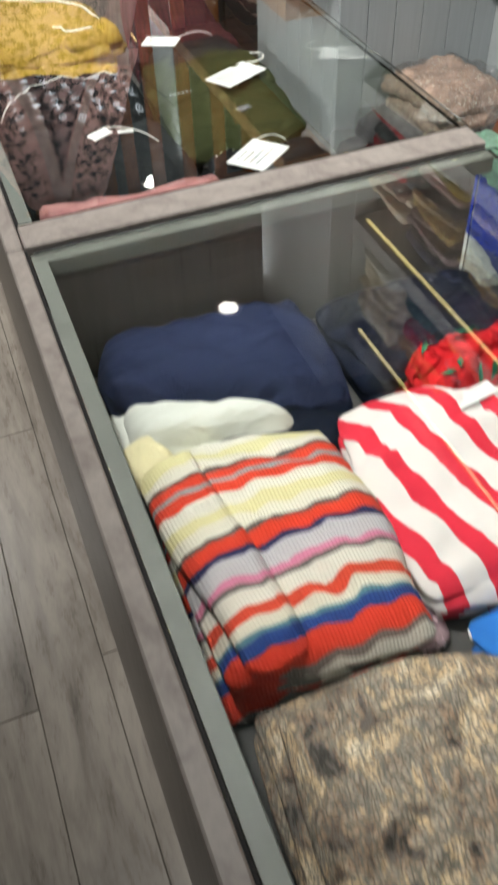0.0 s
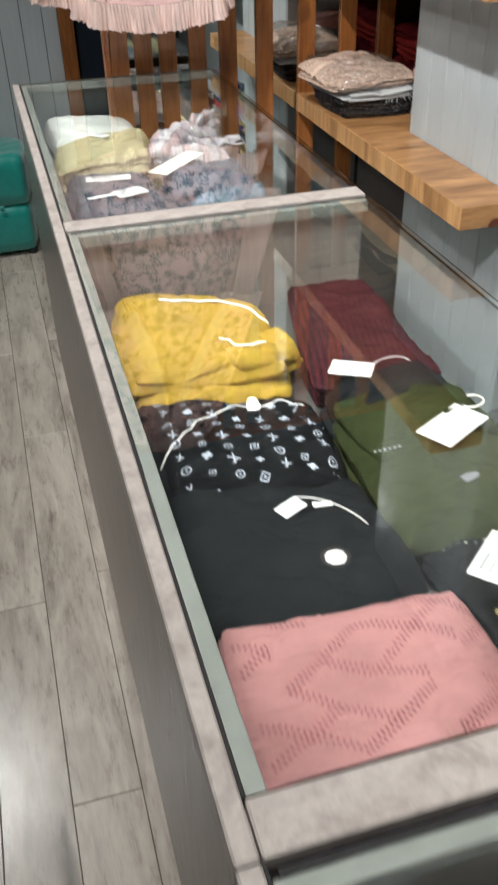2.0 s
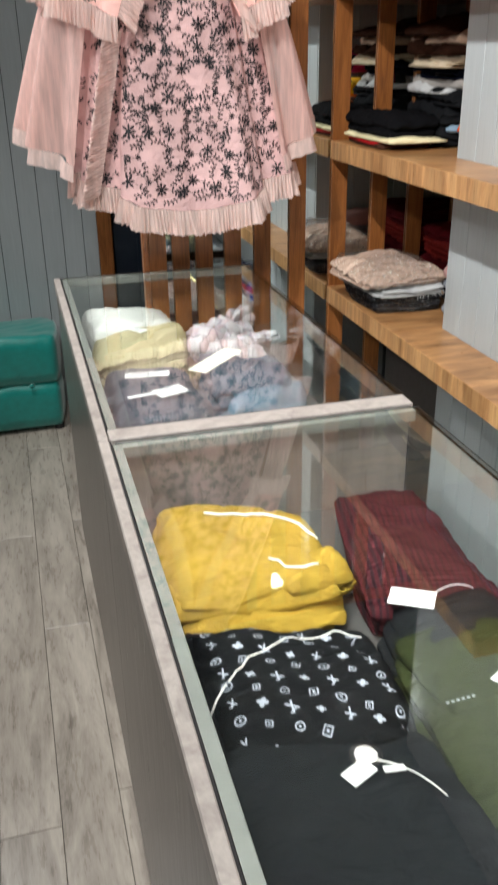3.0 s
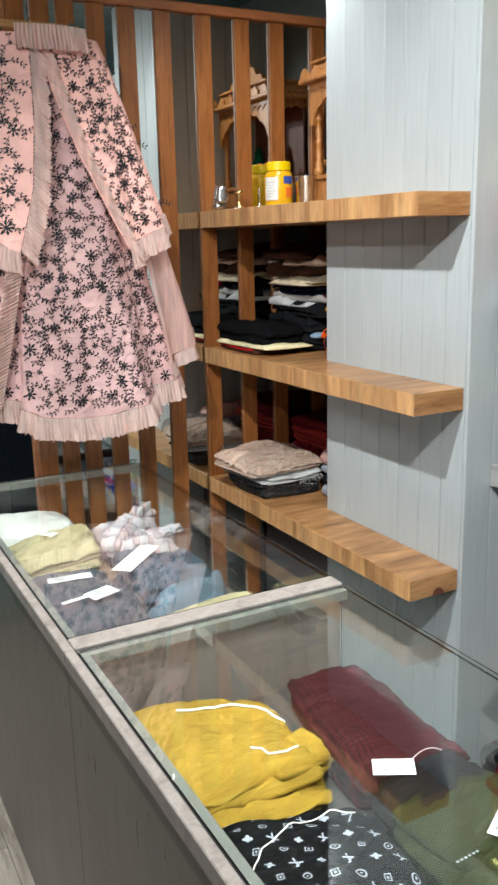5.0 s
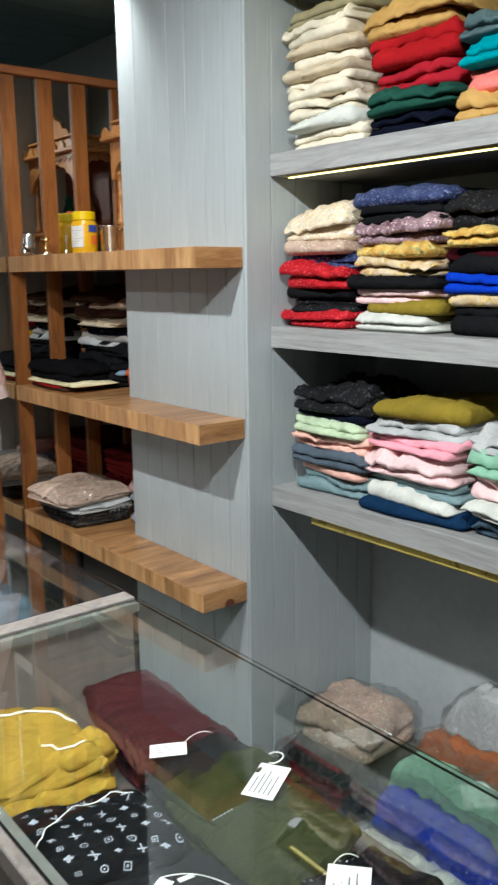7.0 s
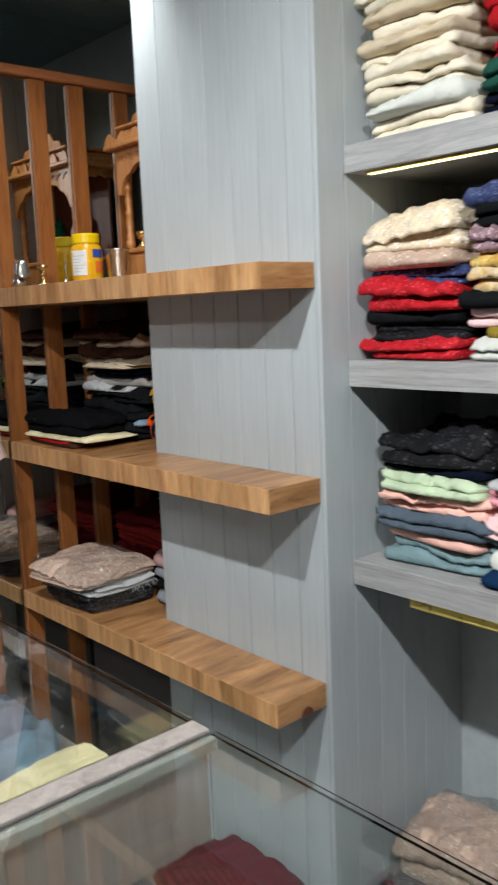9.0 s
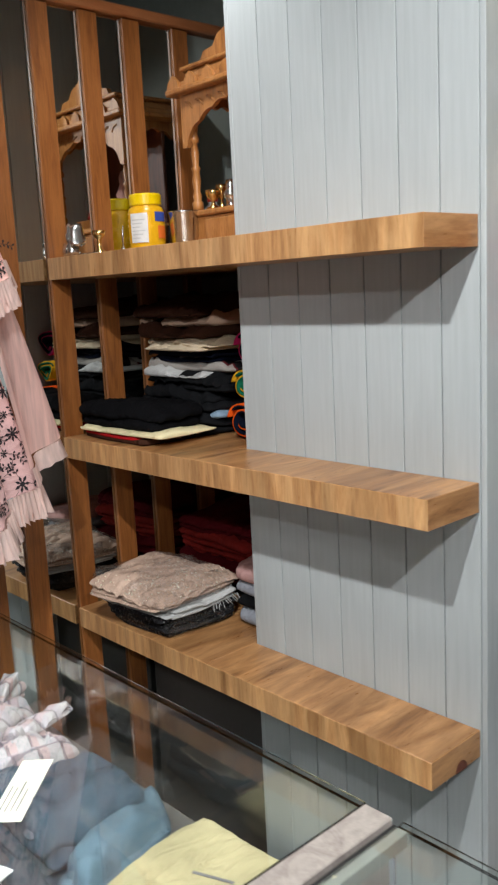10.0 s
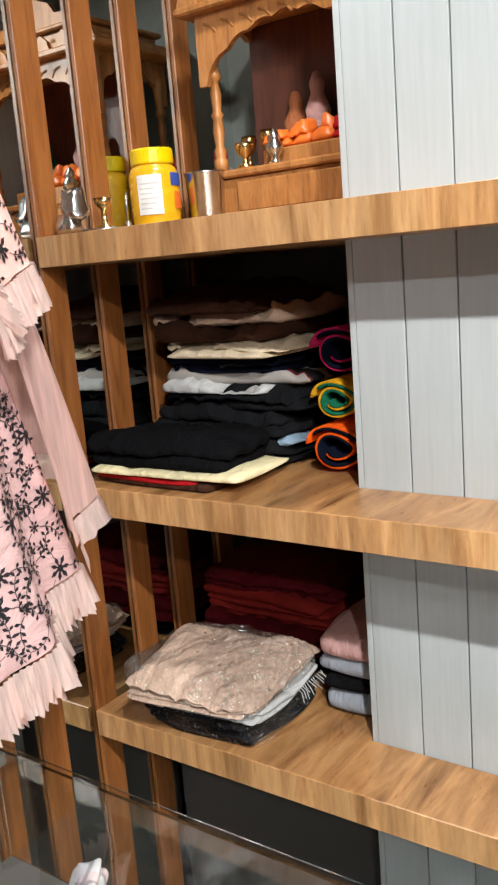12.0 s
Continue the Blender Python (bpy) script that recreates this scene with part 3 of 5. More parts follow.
def price_tag(ob, x, y, w, d, turn, mat=None, lines=True, cord_to=None):
    """A card on a cord, resting on the garment."""
    ct, st = math.cos(radians(turn)), math.sin(radians(turn))
    z = max(ground_at(ob, x + a * w * ct - b * d * st, y + a * w * st + b * d * ct) for a in (-.45, 0, .45) for b in (-.45, 0, .45)) + 0.003
    m = pose(x, y, z, RNG.uniform(-3, 3), RNG.uniform(-3, 3), turn)
    card = part("price_tag", Geo().box(-w / 2, w / 2, -d / 2, d / 2, 0, 0.0012, 0.0004), mat or M["paper"], ob, "white card price tag", at=m)
    if lines:
        g = Geo()
        for k in range(4):
            yy = d * (0.3 - 0.17 * k)
            g.box(-w * 0.36, w * RNG.uniform(0.0, 0.34), yy, yy + d * 0.045, 0.0014, 0.0018, 0.0001)
        part("printed_lines", g, M["ink"], card)
    if cord_to:
        a = m @ Vector((w * 0.45, d * 0.4, 0.002))
        b = Vector((cord_to[0], cord_to[1], ground_at(ob, *cord_to) + 0.003))
        mid = (a + b) / 2 + Vector((0.01, 0.015, 0.012))
        pts = [(1 - t) ** 2 * a + 2 * t * (1 - t) * mid + t * t * b for t in [k / 10 for k in range(11)]]
        part("cord", Geo().tube(pts, 0.0009, 6), M["cord"], ob, "white tag cord", True)
    return card


def cord_on(ob, pts, r=0.0035):
    """A drawstring lying along points given in the garment's own plan."""
    out = []
    for (ax, ay), (bx, by) in zip(pts, pts[1:]):
        for k in range(6):
            t = k / 6
            x, y = ax + (bx - ax) * t, ay + (by - ay) * t
            out.append((x, y, ground_at(ob, x, y) + r * 0.8))
    return part("drawstring", Geo().tube(out, r, 8), M["cord"], ob, "white drawstring", True)


def wrap(ob, w, d, h, mat=None, seed=1):
    """A crumpled clear bag round a garment."""
    g = folded_geo(w, d, h, 1, 0.012, seed, 0.3, 0.0, 0.012)
    b = part("plastic_bag", g, mat or M["bag"], ob, "clear crumpled plastic bag", True)
    b.visible_shadow = False
    return b
# ---------------------------------------------------------------- the setting
XW, XE, YS, YN = -1.75, 1.765, -1.7, 4.76      # inner faces of the shop's walls
PX, PY0, PY1 = 1.228, 2.355, 3.018             # the boarded pier: its face and its two ends
MY = 3.606                                     # mirror plane
ceiling_geo = Geo()
k = 0
while YS - 0.1 + k * 0.14 < YN + 0.1:
    y = YS - 0.1 + k * 0.14
    ceiling_geo.box(XW - 0.1, XE + 0.1, y, y + 0.136, CEIL, CEIL + 0.05, 0.004)
    k += 1
solid("ceiling", ceiling_geo, M["teal_dark"], "dark slate painted plank ceiling", "ceiling")
floor = solid("floor", Geo().box(XW - 0.1, XE + 0.1, YS - 0.1, YN + 0.1, -0.12, -0.006), M["floor_base"], "grey wood plank floor with dark joints", "floor")
# the west and south walls are unseen and darkened to weaken the bounce
solid("wall_west", Geo().box(XW - 0.1, XW, YS - 0.1, YN + 0.1, -0.006, CEIL), M["bounce_cut_wall"], "unseen shop wall, darkened to cut bounced light", "wall")
solid("wall_south", Geo().box(XW, XE, YS - 0.1, YS, -0.006, CEIL), M["bounce_cut_wall"], "unseen shop wall, darkened to cut bounced light", "wall")
wall_east = solid("wall_east", Geo().box(XE, XE + 0.1, YS - 0.1, PY1, -0.006, CEIL), M["wall"], "grey painted wall behind the shelves", "wall")
solid("wall_east_dark", Geo().box(XE, XE + 0.1, PY1, YN + 0.1, -0.006, CEIL), M["recess_wall"], "wall of the recess in darker grey olive", "wall")
wall_north = thing("wall_north", "grey tongue and groove boarded wall", "wall", kind="structure")
part("wall_core", Geo().box(XW, 0.36, YN, YN + 0.1, -0.006, CEIL), M["groove"], wall_north)
part("wall_core", Geo().box(0.36, XE, YN + 0.06, YN + 0.1, -0.006, CEIL), M["teal_dark"], wall_north)
pier = thing("wall_pier", "pale grey boarded pier between the shelf recesses", "wall", kind="structure")
part("core", Geo().box(PX + 0.012, XE, PY0 + 0.012, PY1 - 0.012, -0.006, CEIL), M["groove"], pier)

# door frame and dark door beside the boarded wall
door = thing("door_1", "dark navy door in a brown wooden frame", "door", kind="structure")
part("door_frame", Geo().box(0.36, 0.425, YN - 0.03, YN + 0.06, -0.006, 2.2, 0.004).box(1.28, 1.345, YN - 0.03, YN + 0.06, -0.006, 2.2, 0.004).box(0.425, 1.28, YN - 0.03, YN + 0.06, 2.13, 2.2, 0.004), M["slat"], door, "brown wooden frame")
leaf = part("door_leaf", Geo().box(0.43, 1.275, YN + 0.005, YN + 0.05, 0.002, 2.125, 0.003).box(0.54, 1.16, YN - 0.002, YN + 0.01, 0.25, 0.95, 0.004).box(0.54, 1.16, YN - 0.002, YN + 0.01, 1.1, 1.95, 0.004), M["door"], door)
part("door_handle", Geo().lathe([(0.012, 0), (0.012, 0.03), (0.022, 0.035), (0.024, 0.05), (0.0, 0.055)], 14, pose(0.49, YN + 0.005, 1.0, 90)), M["steel"], leaf, "steel knob", True)

# mirror partition with slats
partition = thing("partition", "mirror screen with brown wooden slats and top rail", "partition", kind="structure")
part("backing", Geo().box(0.42, XE, MY + 0.006, MY + 0.03, 0, 2.44), M["teal_dark"], partition)
part("mirror", Geo().box(0.42, XE, MY, MY + 0.005, 0.02, 2.438, 0.0008), M["mirror"], partition, "tall mirror panel")
part("top_rail", Geo().box(0.36, XE, MY - 0.024, MY + 0.03, 2.44, 2.47, 0.004), M["rail_wood"], partition, "brown wooden rail")
slat_mesh = Geo().box(0, 0.059, -0.011, 0, 0.0, 2.438, 0.0015).mesh("slat", M["slat"])
for x in (0.42, 0.50, 0.582, 0.683, 0.79, 0.918, 1.07, 1.222, 1.364, 1.54):
    part("slat", slat_mesh, None, partition, at=pose(x, MY - 0.001, 0.0))
part("edge_strip", Geo().box(0.40, 0.419, MY - 0.014, MY + 0.03, 0, 2.44, 0.003), M["rail_wood"], partition)


def ceiling_light(x, y):
    t = thing("ceiling_light", "round white recessed ceiling downlight, some added as fill", "light", pose(x, y, CEIL - 0.012), "ceiling downlights")
    part("ring", Geo().lathe([(0.062, 0.012), (0.066, 0.004), (0.06, 0.0), (0.048, 0.003), (0.046, 0.011)], 28), M["white_plastic"], t, "", True)
    part("diffuser", Geo().lathe([(0.045, 0.003), (0.045, 0.009)], 28), M["lamp_glow"], t, "glowing round diffuser")


# the added fill lamps get a disc as well
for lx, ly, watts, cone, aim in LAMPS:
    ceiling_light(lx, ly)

# ---------------------------------------------------------------- shelves
SHELF_Z = (0.79, 1.292, 1.782)                 # tops of the oak shelves
for z in SHELF_Z:
    # behind the pier the slab runs on into the recess, at its side it is shallow
    s = thing("wooden_shelf", "thick orange-brown wood laminate shelf on the pier", "shelf", None, "oak shelves")
    part("slab", Geo().box(1.064, PX - 0.002, 2.371, PY1 + 0.002, z - 0.057, z, 0.001).box(1.064, XE - 0.001, PY1 + 0.002, MY - 0.0125, z - 0.057, z, 0.001), M["oak"], s)
    part("edge_band", Geo().box(1.0625, 1.0639, 2.3695, MY - 0.0125, z - 0.0572, z - 0.0002, 0.0006), M["oak_edge"], s, "orange-brown edge band")
    part("edge_band", Geo().box(1.064, PX - 0.002, 2.3695, 2.3708, z - 0.0572, z - 0.0002, 0.0006), M["oak"], s, "orange-brown edge band")
    if z < 0.8:
        part("finger_notch", Geo().extrude([(0.019 * math.cos(math.pi * k / 14), 0.021 * math.sin(math.pi * k / 14)) for k in range(15)], 0.001, pose(1.16, 2.3684, z - 0.0575)), M["carved_dark"], s)
# dark panel added where only shade lies below the lowest shelf
solid("recess_base", Geo().box(1.31, 1.33, PY1 + 0.002, MY - 0.013, 0, SHELF_Z[0] - 0.058, .002), M["deck"], "added dark panel standing in for shade under the shelf", "panel")
GREY_Z = (1.08, 1.557, 2.035, 2.512)
for z in GREY_Z:
    s = thing("grey_shelf", "thick grey wood-look wall shelf holding folded clothes", "shelf", None, "grey shelves")
    part("slab", Geo().box(1.3165, XE - 0.001, -0.7, PY0 - 0.002, z - 0.06, z, 0.0015), M["grey_wood"], s)
    part("edge_band", Geo().box(1.3145, 1.3163, -0.7, PY0 - 0.0022, z - 0.0602, z - 0.0003, 0.0006), M["grey_wood"], s, "grey edge band")
    if z == 1.557:
        continue
    led = thing("strip_light", "slim warm strip light under a grey shelf", "light", pose(1.346, 0, z - 0.06), "shelf strip lights")
    part("profile", Geo().box(-0.012, 0.012, -0.65, 2.31 if z > 1.1 else 2.2, -0.005 if z > 1.1 else -0.028, -0.0005, 0.001), M["gold_rod"], led, "thin gold-coloured channel")
    part("diffuser", Geo().box(-0.0055, 0.0055, -0.64, 2.305 if z > 1.1 else 2.19, -0.0075 if z > 1.1 else -0.032, -0.0052 if z > 1.1 else -0.0282, 0.0005), M["led_glow"] if z > 1.1 else M["gold_rod"], led, "glowing diffuser" if z > 1.1 else "dull yellow unlit diffuser")

# ---------------------------------------------------------------- glass counters
CX0, CX1, CTOP, DECK = 0.092, 0.735, 0.92, 0.70
UNIT = 1.29


def counter(y0):
    t = thing("display_counter", "glass-topped display counter with taupe laminate front and grey edging", "counter", pose(0, y0, 0), "row of display counters")
    e = UNIT - 0.003
    part("front_panel", Geo().box(CX0 + 0.004, CX0 + 0.02, 0.0003, UNIT - 0.0003, 0.0, CTOP - 0.035), M["laminate"], t, "taupe laminate front")
    part("end_panel", Geo().box(CX0 + 0.02, CX1 - 0.004, 0.004, 0.02, 0.0, CTOP - 0.02), M["laminate"], t, "taupe laminate divider")
    part("back_panel", Geo().box(CX1 - 0.02, CX1 - 0.004, 0.02, e, 0.0, DECK - 0.02), M["laminate"], t)
    part("deck", Geo().box(CX0 + 0.02, CX1 - 0.004, 0.02, e, DECK - 0.018, DECK), M["deck"], t, "dark lined deck")
    part("edge_rail", Geo().box(CX0, CX0 + 0.02, 0.0, e + 0.001, CTOP - 0.034, CTOP, 0.002), M["trim_wood"], t, "pale grey wood edging")
    part("cross_rail", Geo().box(CX0 + 0.022, CX1, 0.0, 0.05, CTOP - 0.018, CTOP, 0.002), M["trim_wood"], t, "pale grey wood cross rail")
    part("seam", Geo().box(CX0 + 0.0205, CX0 + 0.0235, 0.052, e, CTOP - 0.03, CTOP - 0.003, 0.0003).box(CX0 + 0.03, CX1 - 0.01, e - 0.012, e - 0.006, CTOP - 0.03, CTOP - 0.002, 0.0003), M["gap"], t)
    part("glass_bed", Geo().box(CX0 + 0.024, CX0 + 0.042, 0.052, e - 0.03, CTOP - 0.03, CTOP - 0.0075, 0.001).box(CX0 + 0.024, CX1 - 0.008, e - 0.03, e - 0.013, CTOP - 0.03, CTOP - 0.0075, 0.001), M["seat"], t)
    top = part("glass_top", Geo().box(CX0 + 0.024, CX1 + 0.004, 0.052, e - 0.013, CTOP - 0.007, CTOP - 0.001, 0.0008), M["glass"], t, "clear glass top")
    side = part("side_glass", Geo().box(CX1 - 0.009, CX1 - 0.003, 0.022, e - 0.004, DECK + 0.001, CTOP - 0.008, 0.0008), M["glass"], t, "clear glass side")
    top.visible_shadow = side.visible_shadow = False
    return t


for n_unit in (-1, 0, 1):
    c_unit = counter(0.912 + n_unit * UNIT)
part("end_glass", Geo().box(CX0 + 0.02, CX1 - 0.01, UNIT - 0.0025, UNIT + 0.0035, 0.45, CTOP - 0.002, 0.0008), M["glass"], c_unit, "clear glass end").visible_shadow = False
# ---------------------------------------------------------------- garments in the counters
G1, G2, G3 = "garments in the near counter", "garments in the middle counter", "garments in the far counter"
D = DECK + 0.001

# middle counter
g = laid("joggers", "mustard yellow joggers folded twice with white drawstrings", "trousers", M["mustard"], [(.155, 1.845), (.445, 1.82), (.472, 2.07), (.16, 2.145)], D, .092, 4, .009, G2, .25, .018)
part("leg_fold", folded_geo(.27, .10, .036, 3, .012, 6, .4, .0, .016, .0085), M["mustard"], g, "crumpled leg fold", True, pose(.0, -.115, .003, 0, 0, -4))
part("leg_fold", folded_geo(.15, .09, .034, 3, .014, 9, .4, .0, .016, .0085), M["mustard"], g, "gathered ankle cuff", True, pose(.095, -.095, .036, 0, 0, 14))
cord_on(g, [(-.05, .085), (-.01, .075), (.06, .075), (.12, .045), (.15, .01)], .0026)
cord_on(g, [(.03, -.06), (.05, -.09), (.08, -.105), (.11, -.1)], .0022)
mono = laid("printed_joggers", "black joggers printed all over with pale geometric motifs", "trousers", M["jet"], [(.155, 1.535), (.435, 1.495), (.465, 1.75), (.16, 1.84)], D, .062, 3, .007, G2, .3)
marks = Geo()
mr = random.Random(3)


def motif(g, kind, x, y, s, a):
    m = pose(x, y, 0, 0, 0, a)
    if kind == 0:      # four-petal flower
        for q in range(4):
            t = math.pi / 2 * q + math.pi / 4
            g.add([(0, 0, 0)] + [(s * (0.55 + 0.45 * math.cos(b)) * math.cos(t) - s * 0.4 * math.sin(b) * math.sin(t), s * (0.55 + 0.45 * math.cos(b)) * math.sin(t) + s * 0.4 * math.sin(b) * math.cos(t), 0) for b in (-2, -1.2, -0.4, 0.4, 1.2, 2)], [tuple(range(7))], m)
    elif kind == 1:    # ring with a dot
        for q in range(10):
            b, c = 2 * math.pi * q / 10, 2 * math.pi * (q + 1) / 10
            g.add([(s * math.cos(b), s * math.sin(b), 0), (s * math.cos(c), s * math.sin(c), 0), (s * .72 * math.cos(c), s * .72 * math.sin(c), 0), (s * .72 * math.cos(b), s * .72 * math.sin(b), 0)], [(0, 1, 2, 3)], m)
        g.add([(s * .3, 0, 0), (0, s * .3, 0), (-s * .3, 0, 0), (0, -s * .3, 0)], [(0, 1, 2, 3)], m)
    elif kind == 3:    # two crossed strokes
        for t in (.55, -.5):
            c, d = math.cos(t), math.sin(t)
            g.add([(q * s * 1.2 * d + e * s * .16 * c, q * s * 1.2 * c - e * s * .16 * d, 0) for q, e in ((-1, -1), (-1, 1), (1, 1), (1, -1))], [(0, 1, 2, 3)], m)
        g.add([(-s, -s * .8, 0), (s * .2, -s * .8, 0), (s * .2, -s * .55, 0), (-s, -s * .55, 0)], [(0, 1, 2, 3)], m)
    else:              # diamond outline with a dot
        o, i = s * 1.05, s * .75
        for (ax, ay), (bx, by) in (((1, 0), (0, 1)), ((0, 1), (-1, 0)), ((-1, 0), (0, -1)), ((0, -1), (1, 0))):
            g.add([(ax * o, ay * o, 0), (bx * o, by * o, 0), (bx * i, by * i, 0), (ax * i, ay * i, 0)], [(0, 1, 2, 3)], m)
        g.add([(s * .32, 0, 0), (0, s * .32, 0), (-s * .32, 0, 0), (0, -s * .32, 0)], [(0, 1, 2, 3)], m)


for i in range(9):
    for j in range(10):
        x, y = -.14 + i * .036, -.16 + j * .034 + (.017 if i % 2 else 0)
        if abs(x) < .138 and abs(y + .12 * x) < .138:
            motif(marks, (i + 2 * j) % 4, x + mr.uniform(-.002, .002), y + mr.uniform(-.002, .002), .0088 if (i + j) % 2 else .0072, mr.uniform(-12, 12) + 20)
tagged(part("print", drape(mono, marks, .0015), M["ash"], mono, "pale printed motifs"), kind="stuff")
cord_on(mono, [(-.135, -.03), (-.06, .045), (.02, .085), (.09, .085), (.135, .06)], .0013)
g = laid("black_tee", "plain black folded t-shirt with a white tag cord", "t-shirt", M["black"], [(.152, 1.27), (.45, 1.27), (.435, 1.535), (.157, 1.575)], D, .055, 3, .006, G2, .3)
price_tag(g, .02, .04, .04, .026, 25, None, False, (.11, -.02))
part("tag_loop", Geo().box(-.014, .014, -.005, .005, 0, .0015, .0003), M["paper"], g, "small white loop tag", at=pose(.065, .035, ground_at(g, .065, .035) + .004, 0, 4, -4))
g = laid("lace_top", "dusty pink lace top folded flat", "top", M["rose"], [(.152, .978), (.49, .985), (.472, 1.275), (.166, 1.305)], D, .066, 3, .006, G2, .3)
lace = Geo()
for a in range(-4, 9):
    for sgn in (1, -1):
        for k in range(54):
            t = k / 53
            x = -.155 + .31 * t
            y = -.16 + .062 * a + sgn * .17 * (t - .5) + .010 * math.sin(t * 5.2 + a)
            if abs(y) < .132 and abs(x) < .145 and (k // 9 + 2 * a + sgn) % 3:
                for q in (-.004, .004):
                    lace.add([(-.0011, -.0030, 0), (.0011, -.0030, 0), (.0011, .0030, 0), (-.0011, .0030, 0)], [(0, 1, 2, 3)], pose(x, y + q, 0, 0, 0, 30 * sgn))
tagged(part("lace_holes", drape(g, lace, .0008), M["rose_deep"], g, "openwork holes of the lace"), kind="stuff")
g = laid("maroon_sweater", "dark maroon shimmering rib knit sweater", "sweater", M["wine_knit"], [(.455, 1.74), (.698, 1.72), (.70, 2.115), (.545, 2.145)], D, .085, 4, .007, G2, .35)
g = laid("black_tee", "black folded t-shirt with a white price tag", "t-shirt", M["black"], [(.47, 1.61), (.70, 1.60), (.68, 1.785), (.475, 1.765)], D, .082, 3, .006, G2, .3)
price_tag(g, -.06, .045, .072, .046, -33, None, True, (.05, .05))
g = laid("olive_trousers", "olive green trousers with a white price tag", "trousers", M["olive"], [(.436, 1.34), (.698, 1.362), (.706, 1.685), (.45, 1.66)], D, .066, 3, .007, G2, .3)
flap = part("folded_half", folded_geo(.252, .165, .016, 1, .006, 41, .3, .0, .012, .0085), M["olive"], g, "upper half folded over the lower", True, pose(.004, .082, .062, 0, 0, 5))
for k in range(6):
    part("waist_mark", Geo().box(-.0022, .0022, -.0018, .0018, 0, .0008, .0002), M["ash"], g, at=pose(-.10 + .008 * k, .008 + .0005 * k, .0808, 0, 0, 6))
card = part("price_tag", Geo().box(-.056, .056, -.03, .03, 0, .0012, .0004), M["paper"], g, "white card price tag", at=pose(.037, .03, .086, 0, 2, 31))
lines_geo = Geo()
for k in range(5):
    lines_geo.box(-.045, .01 + .012 * (k % 3), .018 - .009 * k, .0205 - .009 * k, .0014, .0018, .0001)
part("printed_lines", lines_geo, M["ink"], card)
part("cord", Geo().tube([(.092 + .016 * math.cos(q * .45 + 3), .068 + .011 * math.sin(q * .45 + 3), .089 + .001 * q) for q in range(13)], .0013, 8), M["cord"], g, "white tag cord", True)
part("badge", Geo().box(-.014, .014, -.008, .008, 0, .003, .001), M["ink"], g, "small metal badge", at=pose(.012, -.075, ground_at(g, .012, -.075) + .0005, 0, 0, 20))
g = laid("black_dress", "black folded dress with bead trim and a white tag", "dress", M["jet"], [(.49, 1.0), (.705, 1.015), (.69, 1.345), (.46, 1.36)], D, .056, 3, .008, G2, .3)
price_tag(g, -.04, .09, .098, .07, 41, None, True, (.03, .135))
beads = Geo()
for k in range(16):
    beads.lathe([(0, -.003), (.003, 0), (0, .003)], 6, pose(-.095 + .011 * k, .15 + .006 * math.sin(k), 0))
part("bead_trim", drape(g, beads, .002), M["steel"], g, "silver bead trim")

# near counter
laid("dark_tee", "dark folded t-shirt under the navy one", "t-shirt", M["deep_navy"], [(.16, .655), (.42, .625), (.44, .82), (.16, .84)], D, .045, 2, .007, G1, .3)
laid("navy_tee", "plain navy blue folded t-shirt", "t-shirt", M["navy"], [(.150, .765), (.452, .645), (.462, .868), (.158, .878)], D, .104, 4, .007, G1, .35)
laid("white_tee", "white folded t-shirt peeking from under navy", "t-shirt", M["cotton"], [(.146, .668), (.362, .655), (.385, .672), (.150, .80)], D, .086, 3, .007, G1, .5)
g = laid("striped_sweater", "multicoloured striped rib knit sweater, folded", "sweater", M["knit"], [(.148, .365), (.372, .352), (.382, .655), (.162, .69)], D, .088, 4, .008, G1, .25, .012)
ob = part("sleeve", folded_geo(.066, .26, .018, 1, .009, 4, .3, .0, .006, .0085), M["knit"], g, "sleeve folded over the body", True, pose(-.072, -.01, .080, 0, -4, 7))
ob = part("cuff", folded_geo(.06, .06, .03, 1, .006, 14, .3, .0, .004, .011), M["cream"], g, "cream rolled neck edge", True, pose(-.1, .14, .06, 0, 0, 20))
laid("snake_print_top", "brown snake print top, folded", "top", M["snake"], [(.142, -.06), (.45, -.05), (.43, .335), (.168, .375)], D, .072, 3, .008, G1, .25)
g = garment("wrapped_navy_top", "black and navy top in a clear bag", "top", M["deep_navy"], .465, .70, .70, .872, D, .765, 2, .009, 3, G1, .3)
wrap(g, .24, .175, .075, M["bag_soft"], 4)
g = garment("red_lace_top", "bright red lace top with leaf trim", "top", M["red"], .50, .705, .615, .72, D + .002, .79, 3, .012, 4, G1, .35)
ros = Geo()
for k in range(26):
    a, b = RNG.uniform(-.09, .09), RNG.uniform(-.042, .042)
    ros.lathe([(.004, 0), (.011, .003), (.012, .006), (.006, .005), (.003, .009), (0, .008)], 9, pose(a, b, 0))
part("rosettes", drape(g, ros, .0), M["red"], g, "ruched red rosettes", True)
leaf_geo = Geo()
for k in range(14):
    leaf_geo.add([(0, 0, 0), (.008, .004, .002), (.018, 0, 0), (.008, -.004, .002)], [(0, 1, 2, 3)], pose(RNG.uniform(-.09, .085), RNG.choice([-.045, -.035, .03, .04]), .006, 0, 0, RNG.uniform(0, 360)))
tagged(part("leaf_trim", drape(g, leaf_geo, .006), M["leaf"], g, "green leaf trim"), kind="stuff")
g = garment("striped_shirt", "red and white striped shirt with a neck label", "shirt", M["red_stripe"], .388, .705, .375, .655, D, .775, 4, .009, -3, G1, .25)
